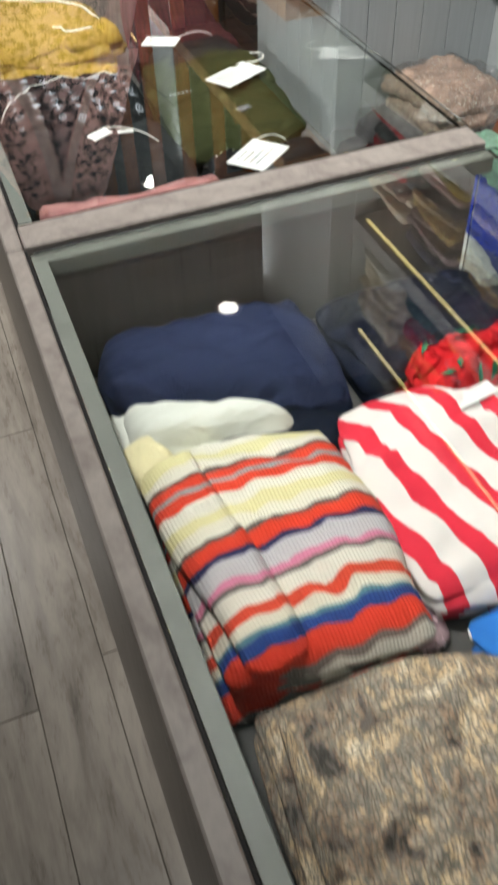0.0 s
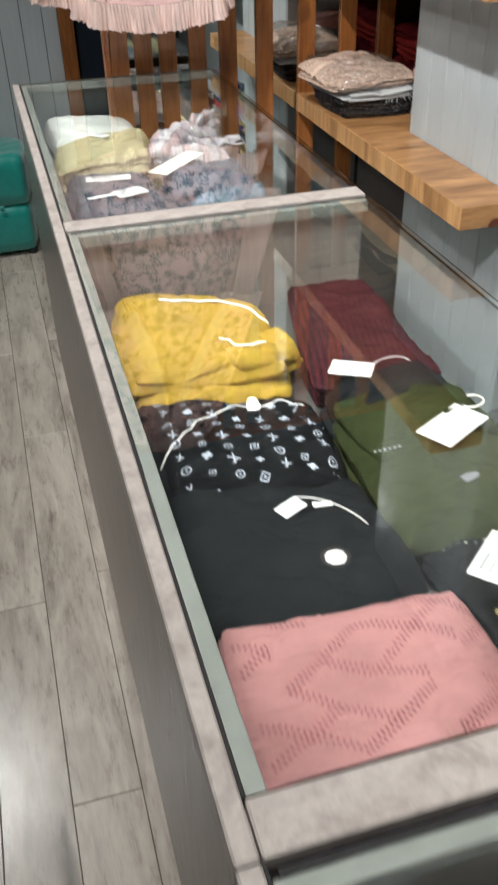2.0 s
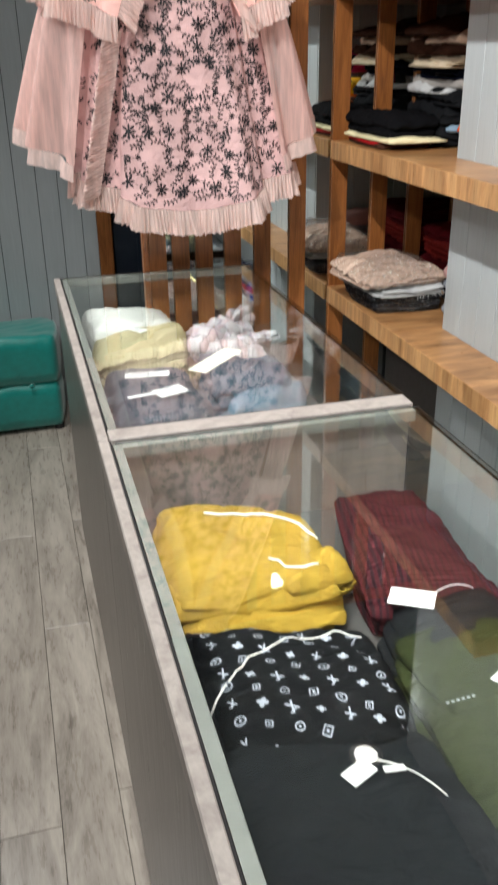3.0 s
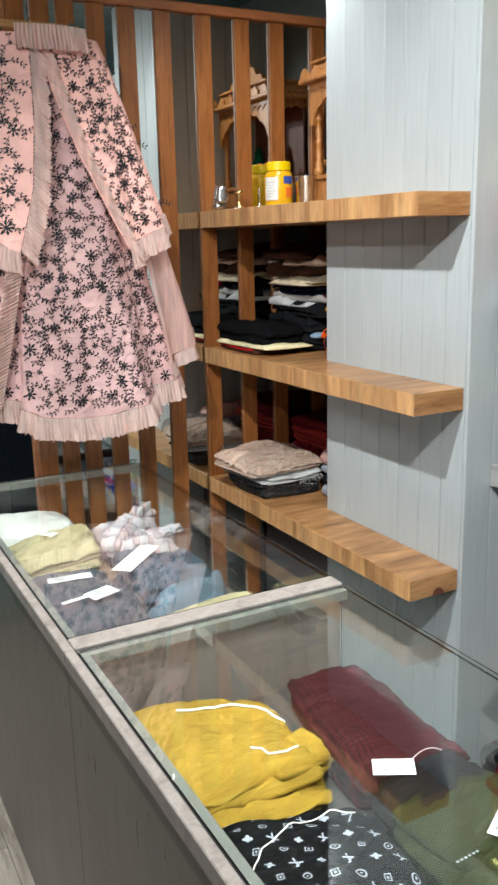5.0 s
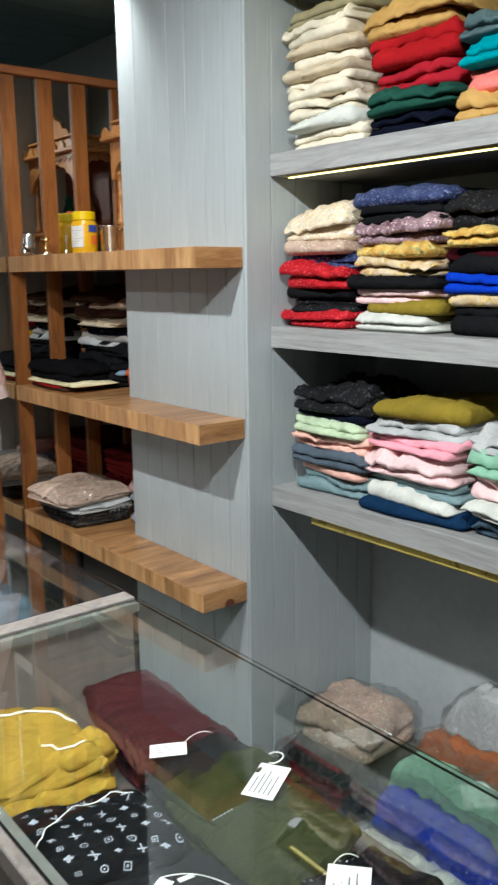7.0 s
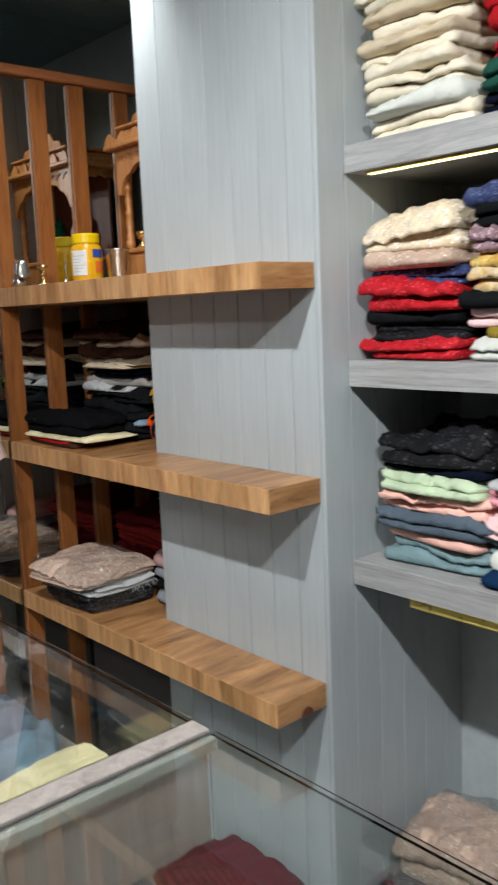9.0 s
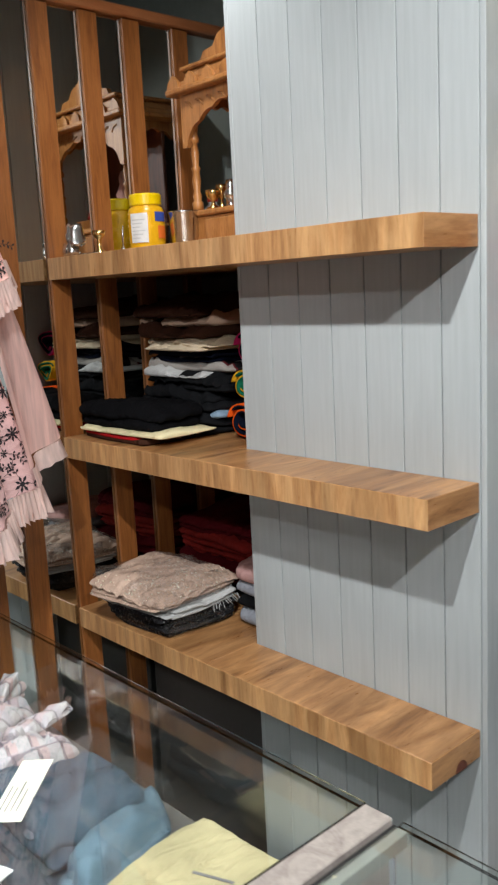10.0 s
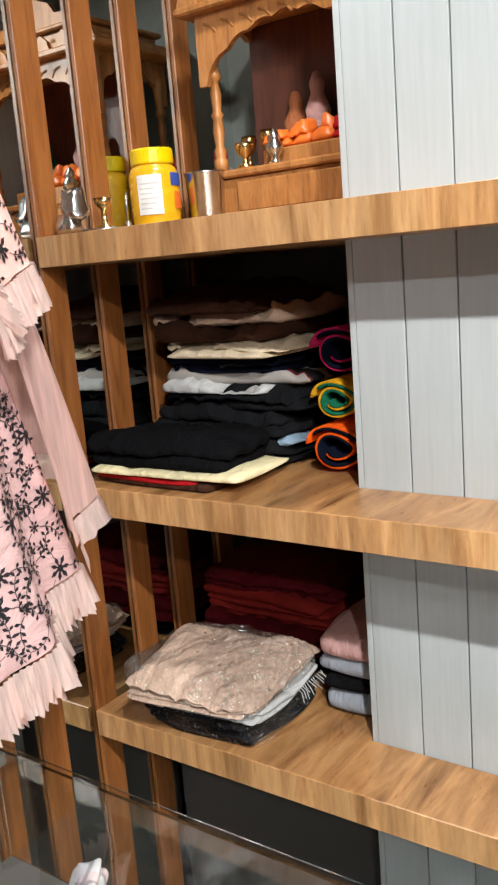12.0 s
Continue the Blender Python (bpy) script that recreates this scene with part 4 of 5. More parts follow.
part("neck_label", Geo().box(-.028, .028, -.011, .011, 0, .0012, .0004).box(-.018, .018, -.003, .002, .0012, .0016, .0001), M["paper"], g, "white woven neck label", at=pose(-.0, .09, ground_at(g, 0, .09) + .001, 0, 0, 12))
garment("blue_shirt", "blue and white panelled shirt", "shirt", M["blue_stripe"], .40, .70, .06, .38, D, .768, 2, .007, 4, G1, .25)
garment("purple_top", "dark plum top under the knitwear", "top", M["plum_sheen"], .16, .4, .36, .65, D - .0005 + .0005, .722, 1, .004, 0, G1, .2)
garment("grey_print_top", "grey printed top, folded", "top", M["chain_print"], .16, .44, -.33, -.03, D, .768, 2, .006, 0, G1, .2)

# far counter
laid("white_shirt", "white folded shirt at the counter end", "shirt", M["linen"], [(.165, 3.21), (.435, 3.25), (.44, 3.47), (.155, 3.475)], D, .115, 5, .006, G3, .25)
laid("khaki_trousers", "second pair of khaki trousers underneath", "trousers", M["sand_dull"], [(.19, 2.87), (.45, 2.92), (.45, 3.1), (.2, 3.08)], D, .06, 3, .006, G3, .2)
g = laid("khaki_trousers", "pale khaki trousers with a small label", "trousers", M["khaki"], [(.158, 2.90), (.425, 2.965), (.445, 3.20), (.165, 3.14)], D + .03, .105, 5, .008, G3, .25)
price_tag(g, .0, .04, .05, .034, -50)
part("patch_pocket", drape(g, Geo().box(-.055, .055, -.004, .004, 0, .001, .0002, pose(.05, -.03, 0, 0, 0, 15)), .001), M["sand_dull"], g, "stitched pocket edge")
g = laid("plaid_shirt", "pale pink and grey plaid shirt, crumpled", "shirt", M["plaid"], [(.45, 2.90), (.645, 2.90), (.655, 3.21), (.46, 3.24)], D, .10, 3, .022, G3, .4, .02)
part("sleeve", folded_geo(.075, .24, .03, 2, .020, 17, .4, .0, .01, .0085), M["plaid"], g, "sleeve folded across the shirt", True, pose(-.03, -.03, .095, 4, 0, -38))
part("sleeve", folded_geo(.06, .20, .028, 2, .020, 27, .4, .0, .01, .0085), M["plaid"], g, "loose rolled sleeve", True, pose(.05, -.02, .09, 0, 4, -62))
part("collar", folded_geo(.12, .05, .04, 3, .020, 18, .4, .0, .012, .0085), M["plaid"], g, "turned collar", True, pose(.04, .11, .10, 22, 0, 30))
g = laid("jeans", "charcoal jeans in a clear bag with a white tag", "jeans", M["jeans_dark"], [(.158, 2.73), (.385, 2.72), (.40, 2.88), (.165, 2.91)], D, .10, 4, .012, G3, .3)
price_tag(g, .0, .0, .115, .036, -8)
wrap(g, .26, .22, .118, M["bag_soft"], 8)
g = laid("jeans", "blue jeans with back pockets in a clear bag", "jeans", M["jeans"], [(.41, 2.66), (.655, 2.64), (.665, 2.87), (.43, 2.92)], D, .115, 5, .010, G3, .25)
for px, py, tilt in ((-.045, -.01, -32), (.06, .03, -36)):
    stitch = Geo()
    turn_p = pose(px, py, 0, 0, 0, tilt)
    for off in (0, .006):
        pts = [(-.045 + off, .05 - off), (.045 - off, .05 - off), (.041 - off, -.03 + off), (0, -.048 + off), (-.041 + off, -.03 + off), (-.045 + off, .05 - off)]
        for (ax, ay), (bx, by) in zip(pts, pts[1:]):
            l = math.hypot(bx - ax, by - ay)
            for k in range(int(l / .007)):
                t = (k + .5) / int(l / .007)
                stitch.box(-.0024, .0024, -.0008, .0008, 0, .001, .0002, turn_p @ pose(ax + (bx - ax) * t, ay + (by - ay) * t, 0, 0, 0, math.degrees(math.atan2(by - ay, bx - ax))))
    tagged(part("pocket_stitching", drape(g, stitch, .0006), M["deep_navy"], g, "dark stitching of a back pocket"), kind="stuff")
part("waistband", folded_geo(.21, .04, .012, 1, .004, 51, .3, .0, .004, .0085), M["jeans_dark"], g, "thick jeans waistband", True, pose(-.03, -.06, .108, 0, 0, 8))
price_tag(g, -.085, .01, .17, .058, 42, M["paper_cream"])
wrap(g, .28, .30, .135, M["bag_soft"], 9)
g = laid("jeans", "dark jeans in a clear bag with a white tag", "jeans", M["jeans_dark"], [(.155, 2.50), (.40, 2.47), (.42, 2.68), (.16, 2.72)], D, .10, 4, .014, G3, .3)
price_tag(g, .02, .03, .075, .055, 18)
price_tag(g, -.045, .02, .08, .014, 10, None, False)
wrap(g, .28, .27, .12, M["bag_soft"], 12)
laid("jeans", "faded light blue jeans, rolled", "jeans", M["jeans_pale"], [(.42, 2.555), (.65, 2.60), (.66, 2.69), (.43, 2.66)], D, .088, 3, .016, G3, .45)
g = laid("cream_trousers", "pale cream trousers folded flat", "trousers", M["khaki"], [(.405, 2.27), (.70, 2.27), (.69, 2.59), (.43, 2.56)], D, .075, 4, .005, G3, .2)
part("welt_pocket", drape(g, Geo().box(-.003, .003, -.04, .03, 0, .001, .0002, pose(.03, .02, 0, 0, 0, 25)), .0006), M["ink"], g, "dark pocket slit")
laid("burgundy_tee", "burgundy folded t-shirt in the counter", "t-shirt", M["wine"], [(.158, 2.27), (.395, 2.28), (.39, 2.45), (.16, 2.46)], D, .06, 3, .006, G3, .3)

# ---------------------------------------------------------------- grey shelves: piles of folded clothes
XF = 1.335
PILES = {
    2: [  # top shelf: columns of (colour, label, thickness), bottom first
        (2.045, 2.33, [("ivory", "ivory", .05), ("cotton", "white", .035), ("ivory", "ivory", .05), ("ivory", "ivory", .055), ("ivory_deep", "cream", .025), ("ivory", "ivory", .03), ("ivory_deep", "beige", .03), ("ivory", "ivory", .05), ("khaki", "pale yellow", .045)]),
        (1.745, 2.03, [("deep_navy", "navy", .055), ("bottle_green", "bottle green", .05), ("crimson", "crimson", .06), ("red", "red", .07), ("sand", "sand yellow", .075)]),
        (1.44, 1.73, [("sand", "sand yellow", .06), ("coral", "coral pink", .06), ("turquoise", "turquoise", .06), ("slate", "slate grey", .06)]),
        (1.14, 1.425, [("navy", "navy", .05), ("peach", "peach", .05), ("ivory", "ivory", .05), ("maroon", "maroon", .05)]),
        (0.84, 1.125, [("black", "black", .05), ("rust", "rust", .05), ("sea", "sea green", .05)])],
    1: [
        (2.055, 2.345, [("red_sheen", "red sequinned", .04), ("black_sheen", "black sequinned", .04), ("black", "black", .03), ("red_sheen", "red sequinned", .05), ("blue_sheen", "blue sequinned", .045), ("beige_sheen", "pale pink shimmer", .035), ("champagne", "champagne sequinned", .085)]),
        (1.77, 2.05, [("cotton", "white", .045), ("mustard_dark", "olive satin", .025), ("blush", "pale pink", .04), ("black", "black", .03), ("ivory_sheen", "ivory brocade", .05), ("gold_sheen", "gold foil", .035), ("plum_sheen", "plum sequinned", .05), ("black", "black", .045), ("blue_sheen", "dark blue sequinned", .035)]),
        (1.465, 1.755, [("black", "black", .07), ("ivory_sheen", "patterned gold", .03), ("royal", "royal blue", .045), ("black", "black", .03), ("maroon", "maroon", .035), ("gold_sheen", "gold", .04), ("black_sheen", "charcoal sequinned", .07)]),
        (1.165, 1.45, [("navy", "navy", .05), ("red_sheen", "red sequinned", .05), ("cotton", "white", .05), ("plum_sheen", "plum", .05)]),
        (0.86, 1.15, [("black", "black", .05), ("champagne", "champagne", .05), ("wine", "wine red", .05)])],
    0: [
        (2.0, 2.305, [("sea", "sea green", .055), ("peach", "peach", .03), ("storm", "storm blue", .045), ("peach", "peach", .05), ("pale_green", "pale green", .045), ("deep_navy", "navy", .02), ("black_sheen", "black sequinned", .06)]),
        (1.68, 2.005, [("deep_blue", "dark blue embroidered", .03), ("cotton", "white lace", .03), ("sea", "sea green", .04), ("blush", "pale pink", .075), ("pink", "pink", .04), ("silver_grey", "silver grey", .05), ("mustard_dark", "dark mustard", .035)]),
        (1.37, 1.67, [("denim", "denim blue", .05), ("cotton", "white", .04), ("blush", "blush", .06), ("mint", "mint", .05), ("silver_grey", "silver grey", .05)]),
        (1.06, 1.36, [("black", "black", .05), ("peach", "peach", .05), ("sea", "sea green", .05)])]}
for row, columns in PILES.items():
    for ya, yb, items in columns:
        z = GREY_Z[row] + .001
        for key, word, h in items:
            a, b = RNG.uniform(-.012, .018), RNG.uniform(-.018, .012)
            garment("folded_garment", word + " folded garment in a pile on the grey shelf", "garment", M[key], XF + RNG.uniform(-.008, .03), XF + .33, ya + .015 + a, min(yb + .02 + b, PY0 - .012), z, z + h + .006, 2 if h > .036 else 1, .008 if h < .05 else .012 + (.005 if row == 0 else 0), RNG.uniform(-4, 4) * (1.8 if row == 0 else 1), "clothes piled on the grey shelves", .5 if h > .07 else .3, .012)
            z += h * .97
# ---------------------------------------------------------------- clothes on the oak shelves
GS = "clothes on the oak shelves"
Z1, Z2, Z3 = SHELF_Z[2] + .001, SHELF_Z[1] + .001, SHELF_Z[0] + .001
# middle oak shelf: a tall pile of dark shirts behind a low one
z = Z2
for key, word, h in (("black", "black", .045), ("denim_pale", "pale blue patterned", .02), ("black", "black", .05), ("black", "black", .035), ("silver_grey", "pale grey", .014), ("chain_print", "black and white printed", .026), ("deep_navy", "dark navy", .035), ("ivory_deep", "off-white printed", .034), ("brown", "dark brown", .03), ("beige", "pale beige", .026), ("brown", "brown", .03)):
    garment("folded_shirt", word + " shirt in a pile on the oak shelf", "shirt", M[key], 1.29 + RNG.uniform(-.03, .025), 1.60, 3.19 + RNG.uniform(-.02, .03), 3.53 + RNG.uniform(-.03, .03), z, z + h + .005, 2 if h > .03 else 1, .012, RNG.uniform(-7, 7), GS, .45, .014)
    z += h
z = Z2
for key, word, h, x0, y0, y1 in (("brown", "dark brown", .008, 1.10, 3.24, 3.56), ("red", "red", .012, 1.10, 3.26, 3.57), ("cream", "cream", .012, 1.09, 3.2, 3.57)):
    garment("folded_cloth", word + " cloth lying flat at the shelf edge", "cloth", M[key], x0, 1.285, y0, y1, z, z + h + .003, 1, .004, RNG.uniform(-3, 3), GS, .2, .012)
    z += h
garment("black_trousers", "black folded trousers on top of thin cloths", "trousers", M["jet"], 1.10, 1.28, 3.22, 3.585, z, z + .06, 2, .01, 2, GS, .35)


def roll(x, y, z, r, mats, label):
    """A rolled garment: a coiled strip, its end facing the shop."""
    t = thing("rolled_garment", label, "garment", pose(x, y, z + r * .8), GS)
    for k, mat in enumerate(mats):
        def coil(u, v, k=k):
            a = u * 2 * math.pi * 1.9 + k * .5
            rr = r * (1 - u * .6) - k * .007
            return (-.002 * k + v * .3 + .006 * math.sin(a * 2), rr * 1.15 * math.cos(a), rr * .8 * math.sin(a) + .1 * rr * math.sin(2 * a + 1))
        g = Geo().sheet(coil, 72, 3)
        ob = part("coil", g, mat, t, "", True)
        so = ob.modifiers.new("thick", "SOLIDIFY")
        so.thickness = .005
    return t


roll(1.305, 3.10, Z2, .062, [M["orange"], M["deep_navy"]], "orange rolled garment with navy edge on the oak shelf")
roll(1.315, 3.10, Z2 + .10, .052, [M["gold_yellow"], M["leaf"]], "yellow and green rolled garment on the oak shelf")
roll(1.335, 3.095, Z2 + .185, .062, [M["magenta"], M["deep_navy"]], "dark pink and navy rolled garment on the oak shelf")

# lowest oak shelf
g = laid("wrapped_black_top", "black top in a glossy clear bag", "top", M["black_sheen"], [(1.075, 3.185), (1.325, 3.175), (1.315, 3.50), (1.068, 3.47)], Z3, .058, 4, .008, GS, .3)
wrap(g, .262, .31, .066, M["bag_soft"], 21)
g = laid("grey_blouse", "pale grey shimmering top with a frayed edge", "top", M["silver_grey"], [(1.075, 3.175), (1.325, 3.18), (1.30, 3.50), (1.045, 3.455)], Z3 + .056, .034, 4, .007, GS, .3, .018)
fr = random.Random(8)
fray = Geo()
for k in range(12):
    a = .03 + .09 * k / 11
    fray.tube([(a, -.155, .018), (a + fr.uniform(-.006, .006), -.166, .01 + fr.uniform(-.004, .004)), (a + fr.uniform(-.012, .012), -.168 - fr.uniform(0, .008), fr.uniform(-.004, .008))], .0009, 4)
tagged(part("fringe", fray, M["silver_grey"], g, "pale frayed threads"), kind="stuff")
g = laid("beige_sequin_top", "beige sequinned top in a clear bag on dark tops", "top", M["beige_sheen"], [(1.045, 3.175), (1.335, 3.185), (1.30, 3.525), (1.005, 3.455)], Z3 + .088, .05, 4, .008, GS, .55, .014)
wrap(g, .29, .335, .056, M["bag"], 33)
z = Z3
for key, word, h in (("ash", "blue-grey", .045), ("black", "black ribbed", .035), ("ash", "blue-grey", .035), ("dusty", "dusty pink", .05)):
    garment("folded_sweatshirt", word + " folded top beside the pier", "top", M[key], 1.28 + RNG.uniform(0, .01), 1.56, 3.03, 3.17, z, z + h + .003, 1, .005, RNG.uniform(-2, 2), GS, .2)
    z += h
z = Z3
for key, word, h in (("jet", "black", .05), ("wine", "dark red", .05), ("brick", "brick red", .035), ("brick", "brick red", .035), ("wine", "dark red", .05)):
    garment("folded_shawl", word + " folded shawl at the back of the shelf", "shawl", M[key], 1.40 + RNG.uniform(-.015, .015), 1.70, 3.19, 3.56, z, z + h + .003, 2, .008, RNG.uniform(-3, 3), GS, .25, .012)
    z += h

# ---------------------------------------------------------------- top oak shelf: shrine, jars, cups


def jar(x, y, turn=0):
    t = thing("jar", "yellow plastic food jar with a yellow screw lid and white label", "jar", pose(x, y, Z1, 0, 0, turn), "jars on the top shelf")
    part("body", Geo().lathe([(.046, 0), (.05, .004), (.051, .02), (.053, .07), (.052, .118), (.048, .130), (.040, .138), (.040, .142)], 32), M["jar_yellow"], t, "", True)
    lid = Geo().lathe([(.044, .138), (.0455, .141), (.0455, .166), (.043, .170), (.036, .171)], 32)
    part("lid", lid, M["jar_lid"], t, "ribbed yellow screw lid", False)

    def patch(a0, a1, z0, z1, r):
        return Geo().sheet(lambda u, v: ((r) * math.cos(a0 + (a1 - a0) * u), (r) * math.sin(a0 + (a1 - a0) * u), z0 + (z1 - z0) * v), 10, 2)
    part("label", patch(3.35, 4.35, .035, .115, .0545), M["paper"], t, "white printed label", True)
    lines = Geo()
    for k in range(6):
        q = patch(3.45, 3.95 + .25 * (k % 3) / 2, .046 + .010 * k, .0485 + .010 * k, .0548)
        lines.add(q.v, q.f)
    part("label_print", lines, M["silver_grey"], t)
    part("brand_patch", patch(4.75, 5.5, .092, .118, .0545), M["blue_print"], t, "blue label patch", True)
    part("picture_patch", patch(4.9, 5.5, .045, .08, .0545), M["orange_gloss"], t, "orange label picture", True)


jar(1.36, 3.538, -12)


def tumbler(x, y, s=1.0):
    t = thing("tumbler", "plain stainless steel tumbler", "cup", pose(x, y, Z1), "steel cups")
    part("cup", Geo().lathe([(.033 * s, 0), (.034 * s, .003), (.039 * s, .10 * s), (.0415 * s, .105 * s), (.0415 * s, .108 * s), (.038 * s, .107 * s), (.036 * s, .09 * s), (.031 * s, .006)], 32), M["steel"], t, "", True)


tumbler(1.43, 3.455, 1.08)
tumbler(1.515, 3.525, .9)
t = thing("spoon_stand", "small steel spoon holder", "holder", pose(1.29, 3.56, Z1))
part("spoon", Geo().tube([(0, 0, .02), (0, 0, .06), (.003, 0, .085)], .003, 8), M["steel"], t, "", True)
part("foot", Geo().lathe([(.013, 0), (.014, .004), (.005, .01), (.008, .02), (.004, .028)], 14), M["steel"], t, "", True)
t = thing("bottle", "pale grey bottle with a red cap", "bottle", pose(1.62, 3.545, Z1))
part("body", Geo().lathe([(.03, 0), (.032, .004), (.032, .12), (.026, .14), (.014, .15), (.014, .16)], 22), M["bottle"], t, "", True)
part("cap", Geo().lathe([(.016, .158), (.017, .160), (.017, .185), (.013, .188)], 20), M["red_plastic"], t, "red cap", True)

shrine = thing("shrine", "carved honey-coloured wooden home shrine with turned posts", "shrine", pose(1.45, 3.02, Z1))
SW, SD = .44, .27        # along the wall, and into the recess
part("base", Geo().box(.012, SD, .012, SW - .012, 0, .10, .003).box(0, SD, 0, SW, .10, .116, .004).box(-.004, SD, -.004, SW + .004, 0, .018, .004), M["carved"], shrine)
part("drawer", Geo().box(.002, .02, .07, SW - .07, .028, .09, .003), M["carved"], shrine, "plain drawer front")
post_mesh = Geo().lathe([(.016, 0), (.016, .025), (.011, .03), (.014, .045), (.009, .055), (.013, .085), (.010, .11), (.0145, .118), (.009, .126), (.012, .16), (.008, .185), (.014, .19), (.014, .2), (.010, .21), (.015, .25), (.015, .30)], 16).mesh("post", M["carved"], True)
for px in (.022, SD - .03):
    for py in (.022, SW - .022):
        part("post", post_mesh, None, shrine, at=pose(px, py, .115))


def arch(w, h, lobes):
    """A scalloped fret panel, flat along x, hanging from its top edge."""
    pts = [(0, 0), (0, -h)]
    n = 40
    for k in range(n + 1):
        t = k / n
        x = .018 + (w - .036) * t
        z = -h + h * .72 * math.sin(math.pi * t) ** .6 + .008 * abs(math.sin(lobes * math.pi * t))
        pts.append((x, min(z, -.012)))
    return pts + [(w, -h), (w, 0)]


part("front_arch", Geo().extrude(arch(SW, .14, 7)[::-1], .014, pose(.012, 0, .43, 0, 0, 90)), M["carved"], shrine, "scalloped arch")
part("side_arch", Geo().extrude(arch(SD - .01, .10, 5), .014, pose(.005, SW - .03, .43)), M["carved"], shrine, "scalloped arch")
part("side_arch", Geo().extrude(arch(SD - .01, .10, 5), .014, pose(.005, .014, .43)), M["carved"], shrine, "scalloped arch")
carve = Geo()
for k in range(9):
    yy = .02 + k * .046
    carve.tube([(.0, yy, .39), (-.002, yy + .012, .405), (.0, yy + .03, .41)], .0035, 6)
part("carving", carve, M["carved"], shrine, "raised leaf carving", True)
roof = part("roof", Geo().box(-.03, SD + .005, -.035, SW + .035, .43, .446, .004).box(-.018, SD, -.02, SW + .02, .446, .462, .004).box(.0, SD - .02, .02, SW - .02, .462, .49, .006).box(-.01, SD - .01, .01, SW - .01, .49, .502, .004), M["carved"], shrine, "stepped roof")
part("pediment", Geo().extrude([(.07, .50), (SW - .07, .50), (SW - .09, .53), (SW - .13, .535), (SW - .15, .56), (SW / 2 + .03, .575), (SW / 2, .60), (SW / 2 - .03, .575), (.15, .56), (.13, .535), (.09, .53)], .016, pose(.03, 0, 0, 0, 0, 90)), M["carved"], roof, "scalloped carved pediment")
crest_mesh = Geo().extrude([(-.026, 0), (.026, 0), (.02, .018), (0, .034), (-.02, .018)], .01).mesh("crest", M["carved"], False)
for k in range(7):
    part("crest", crest_mesh, None, roof, "pointed carved crest", at=pose(-.016, k * .0735, .446, 0, 0, 90))
part("back_panel", Geo().box(.165, .179, .02, SW - .02, .116, .43, .003), M["carved_dark"], shrine, "dark red back panel")


part("plinth", Geo().box(.045, .164, .06, .325, .116, .15, .003), M["carved"], shrine, "stepped plinth for the figures")


def shrine_piece(name, label, cat, mat, profile, x, y, z, n=18):
    t = thing(name, label, cat, pose(1.45 + x, 3.02 + y, Z1 + z), "shrine vessels")
    part("body", Geo().lathe(profile, n), mat, t, "", True)


GOBLET = [(.018, 0), (.019, .004), (.006, .012), (.005, .022), (.016, .03), (.022, .045), (.02, .052), (.016, .05), (.004, .035)]
shrine_piece("oil_lamp", "small polished brass oil lamp", "lamp", M["brass"], GOBLET, .03, .36, .117)
shrine_piece("oil_lamp", "small polished brass oil lamp", "lamp", M["brass"], [(r * .8, h * 1.5) for r, h in GOBLET], .075, .33, .117)
shrine_piece("oil_lamp", "small polished brass oil lamp", "lamp", M["brass"], [(r * .8, h * 1.4) for r, h in GOBLET], .085, .385, .117)
shrine_piece("silver_pot", "small silver ritual pot with a domed lid", "pot", M["steel"], [(.012, 0), (.013, .004), (.008, .012), (.02, .026), (.021, .036), (.012, .046), (.015, .05), (.01, .062), (.003, .07), (0, .074)], .03, .285, .117)
for x, y, w, key in ((.07, .295, .05, "orange_gloss"), (.075, .245, .058, "orange_gloss"), (.085, .195, .055, "orange_gloss"), (.11, .27, .045, "magenta"), (.075, .14, .055, "red"), (.12, .16, .06, "turquoise")):
    t = thing("offering", "bright cloth bundle laid in the shrine", "offering", pose(1.45 + x, 3.02 + y, Z1 + (.151 if x > .049 else .117)), "shrine offerings")
    part("cloth", folded_geo(w, w * .9, w * .75, 2, .012, int(y * 100), .3, .1, .01, .007), M[key], t, "", True)
for x, y, h, key in ((.135, .29, .12, "rust"), (.135, .235, .15, "dusty"), (.135, .1, .13, "leaf")):
    shrine_piece("figurine", "small plain shrine figurine in muted colours", "figurine", M[key], [(.03, 0), (.034, .01), (.024, h * .3), (.028, h * .5), (.014, h * .72), (.017, h * .85), (.008, h), (0, h * 1.02)], x, y, .151, 14)
t = thing("ritual_tray", "small silver tray with a brass lamp near the mirror", "tray", pose(1.19, 3.53, Z1))
part("tray", Geo().lathe([(.05, 0), (.055, .002), (.06, .008), (.058, .008), (.05, .004)], 26), M["steel"], t, "", True)
lampb = part("lamp", Geo().lathe([(.02, .005), (.02, .01), (.007, .018), (.006, .045), (.016, .055), (.02, .068), (.006, .062)], 18), M["brass"], t, "brass lamp", True)
t = thing("foil_packet", "crumpled silver foil packet", "packet", pose(1.12, 3.55, Z1))
part("foil", folded_geo(.05, .05, .06, 2, .014, 5, .4), M["steel"], t, "", True)

# ---------------------------------------------------------------- hanging dress
DX, DY = .485, 3.42
dress = thing("dress", "pink net dress with black embroidered flowers and ruffles on a hanger", "dress", pose(DX, DY, 0))


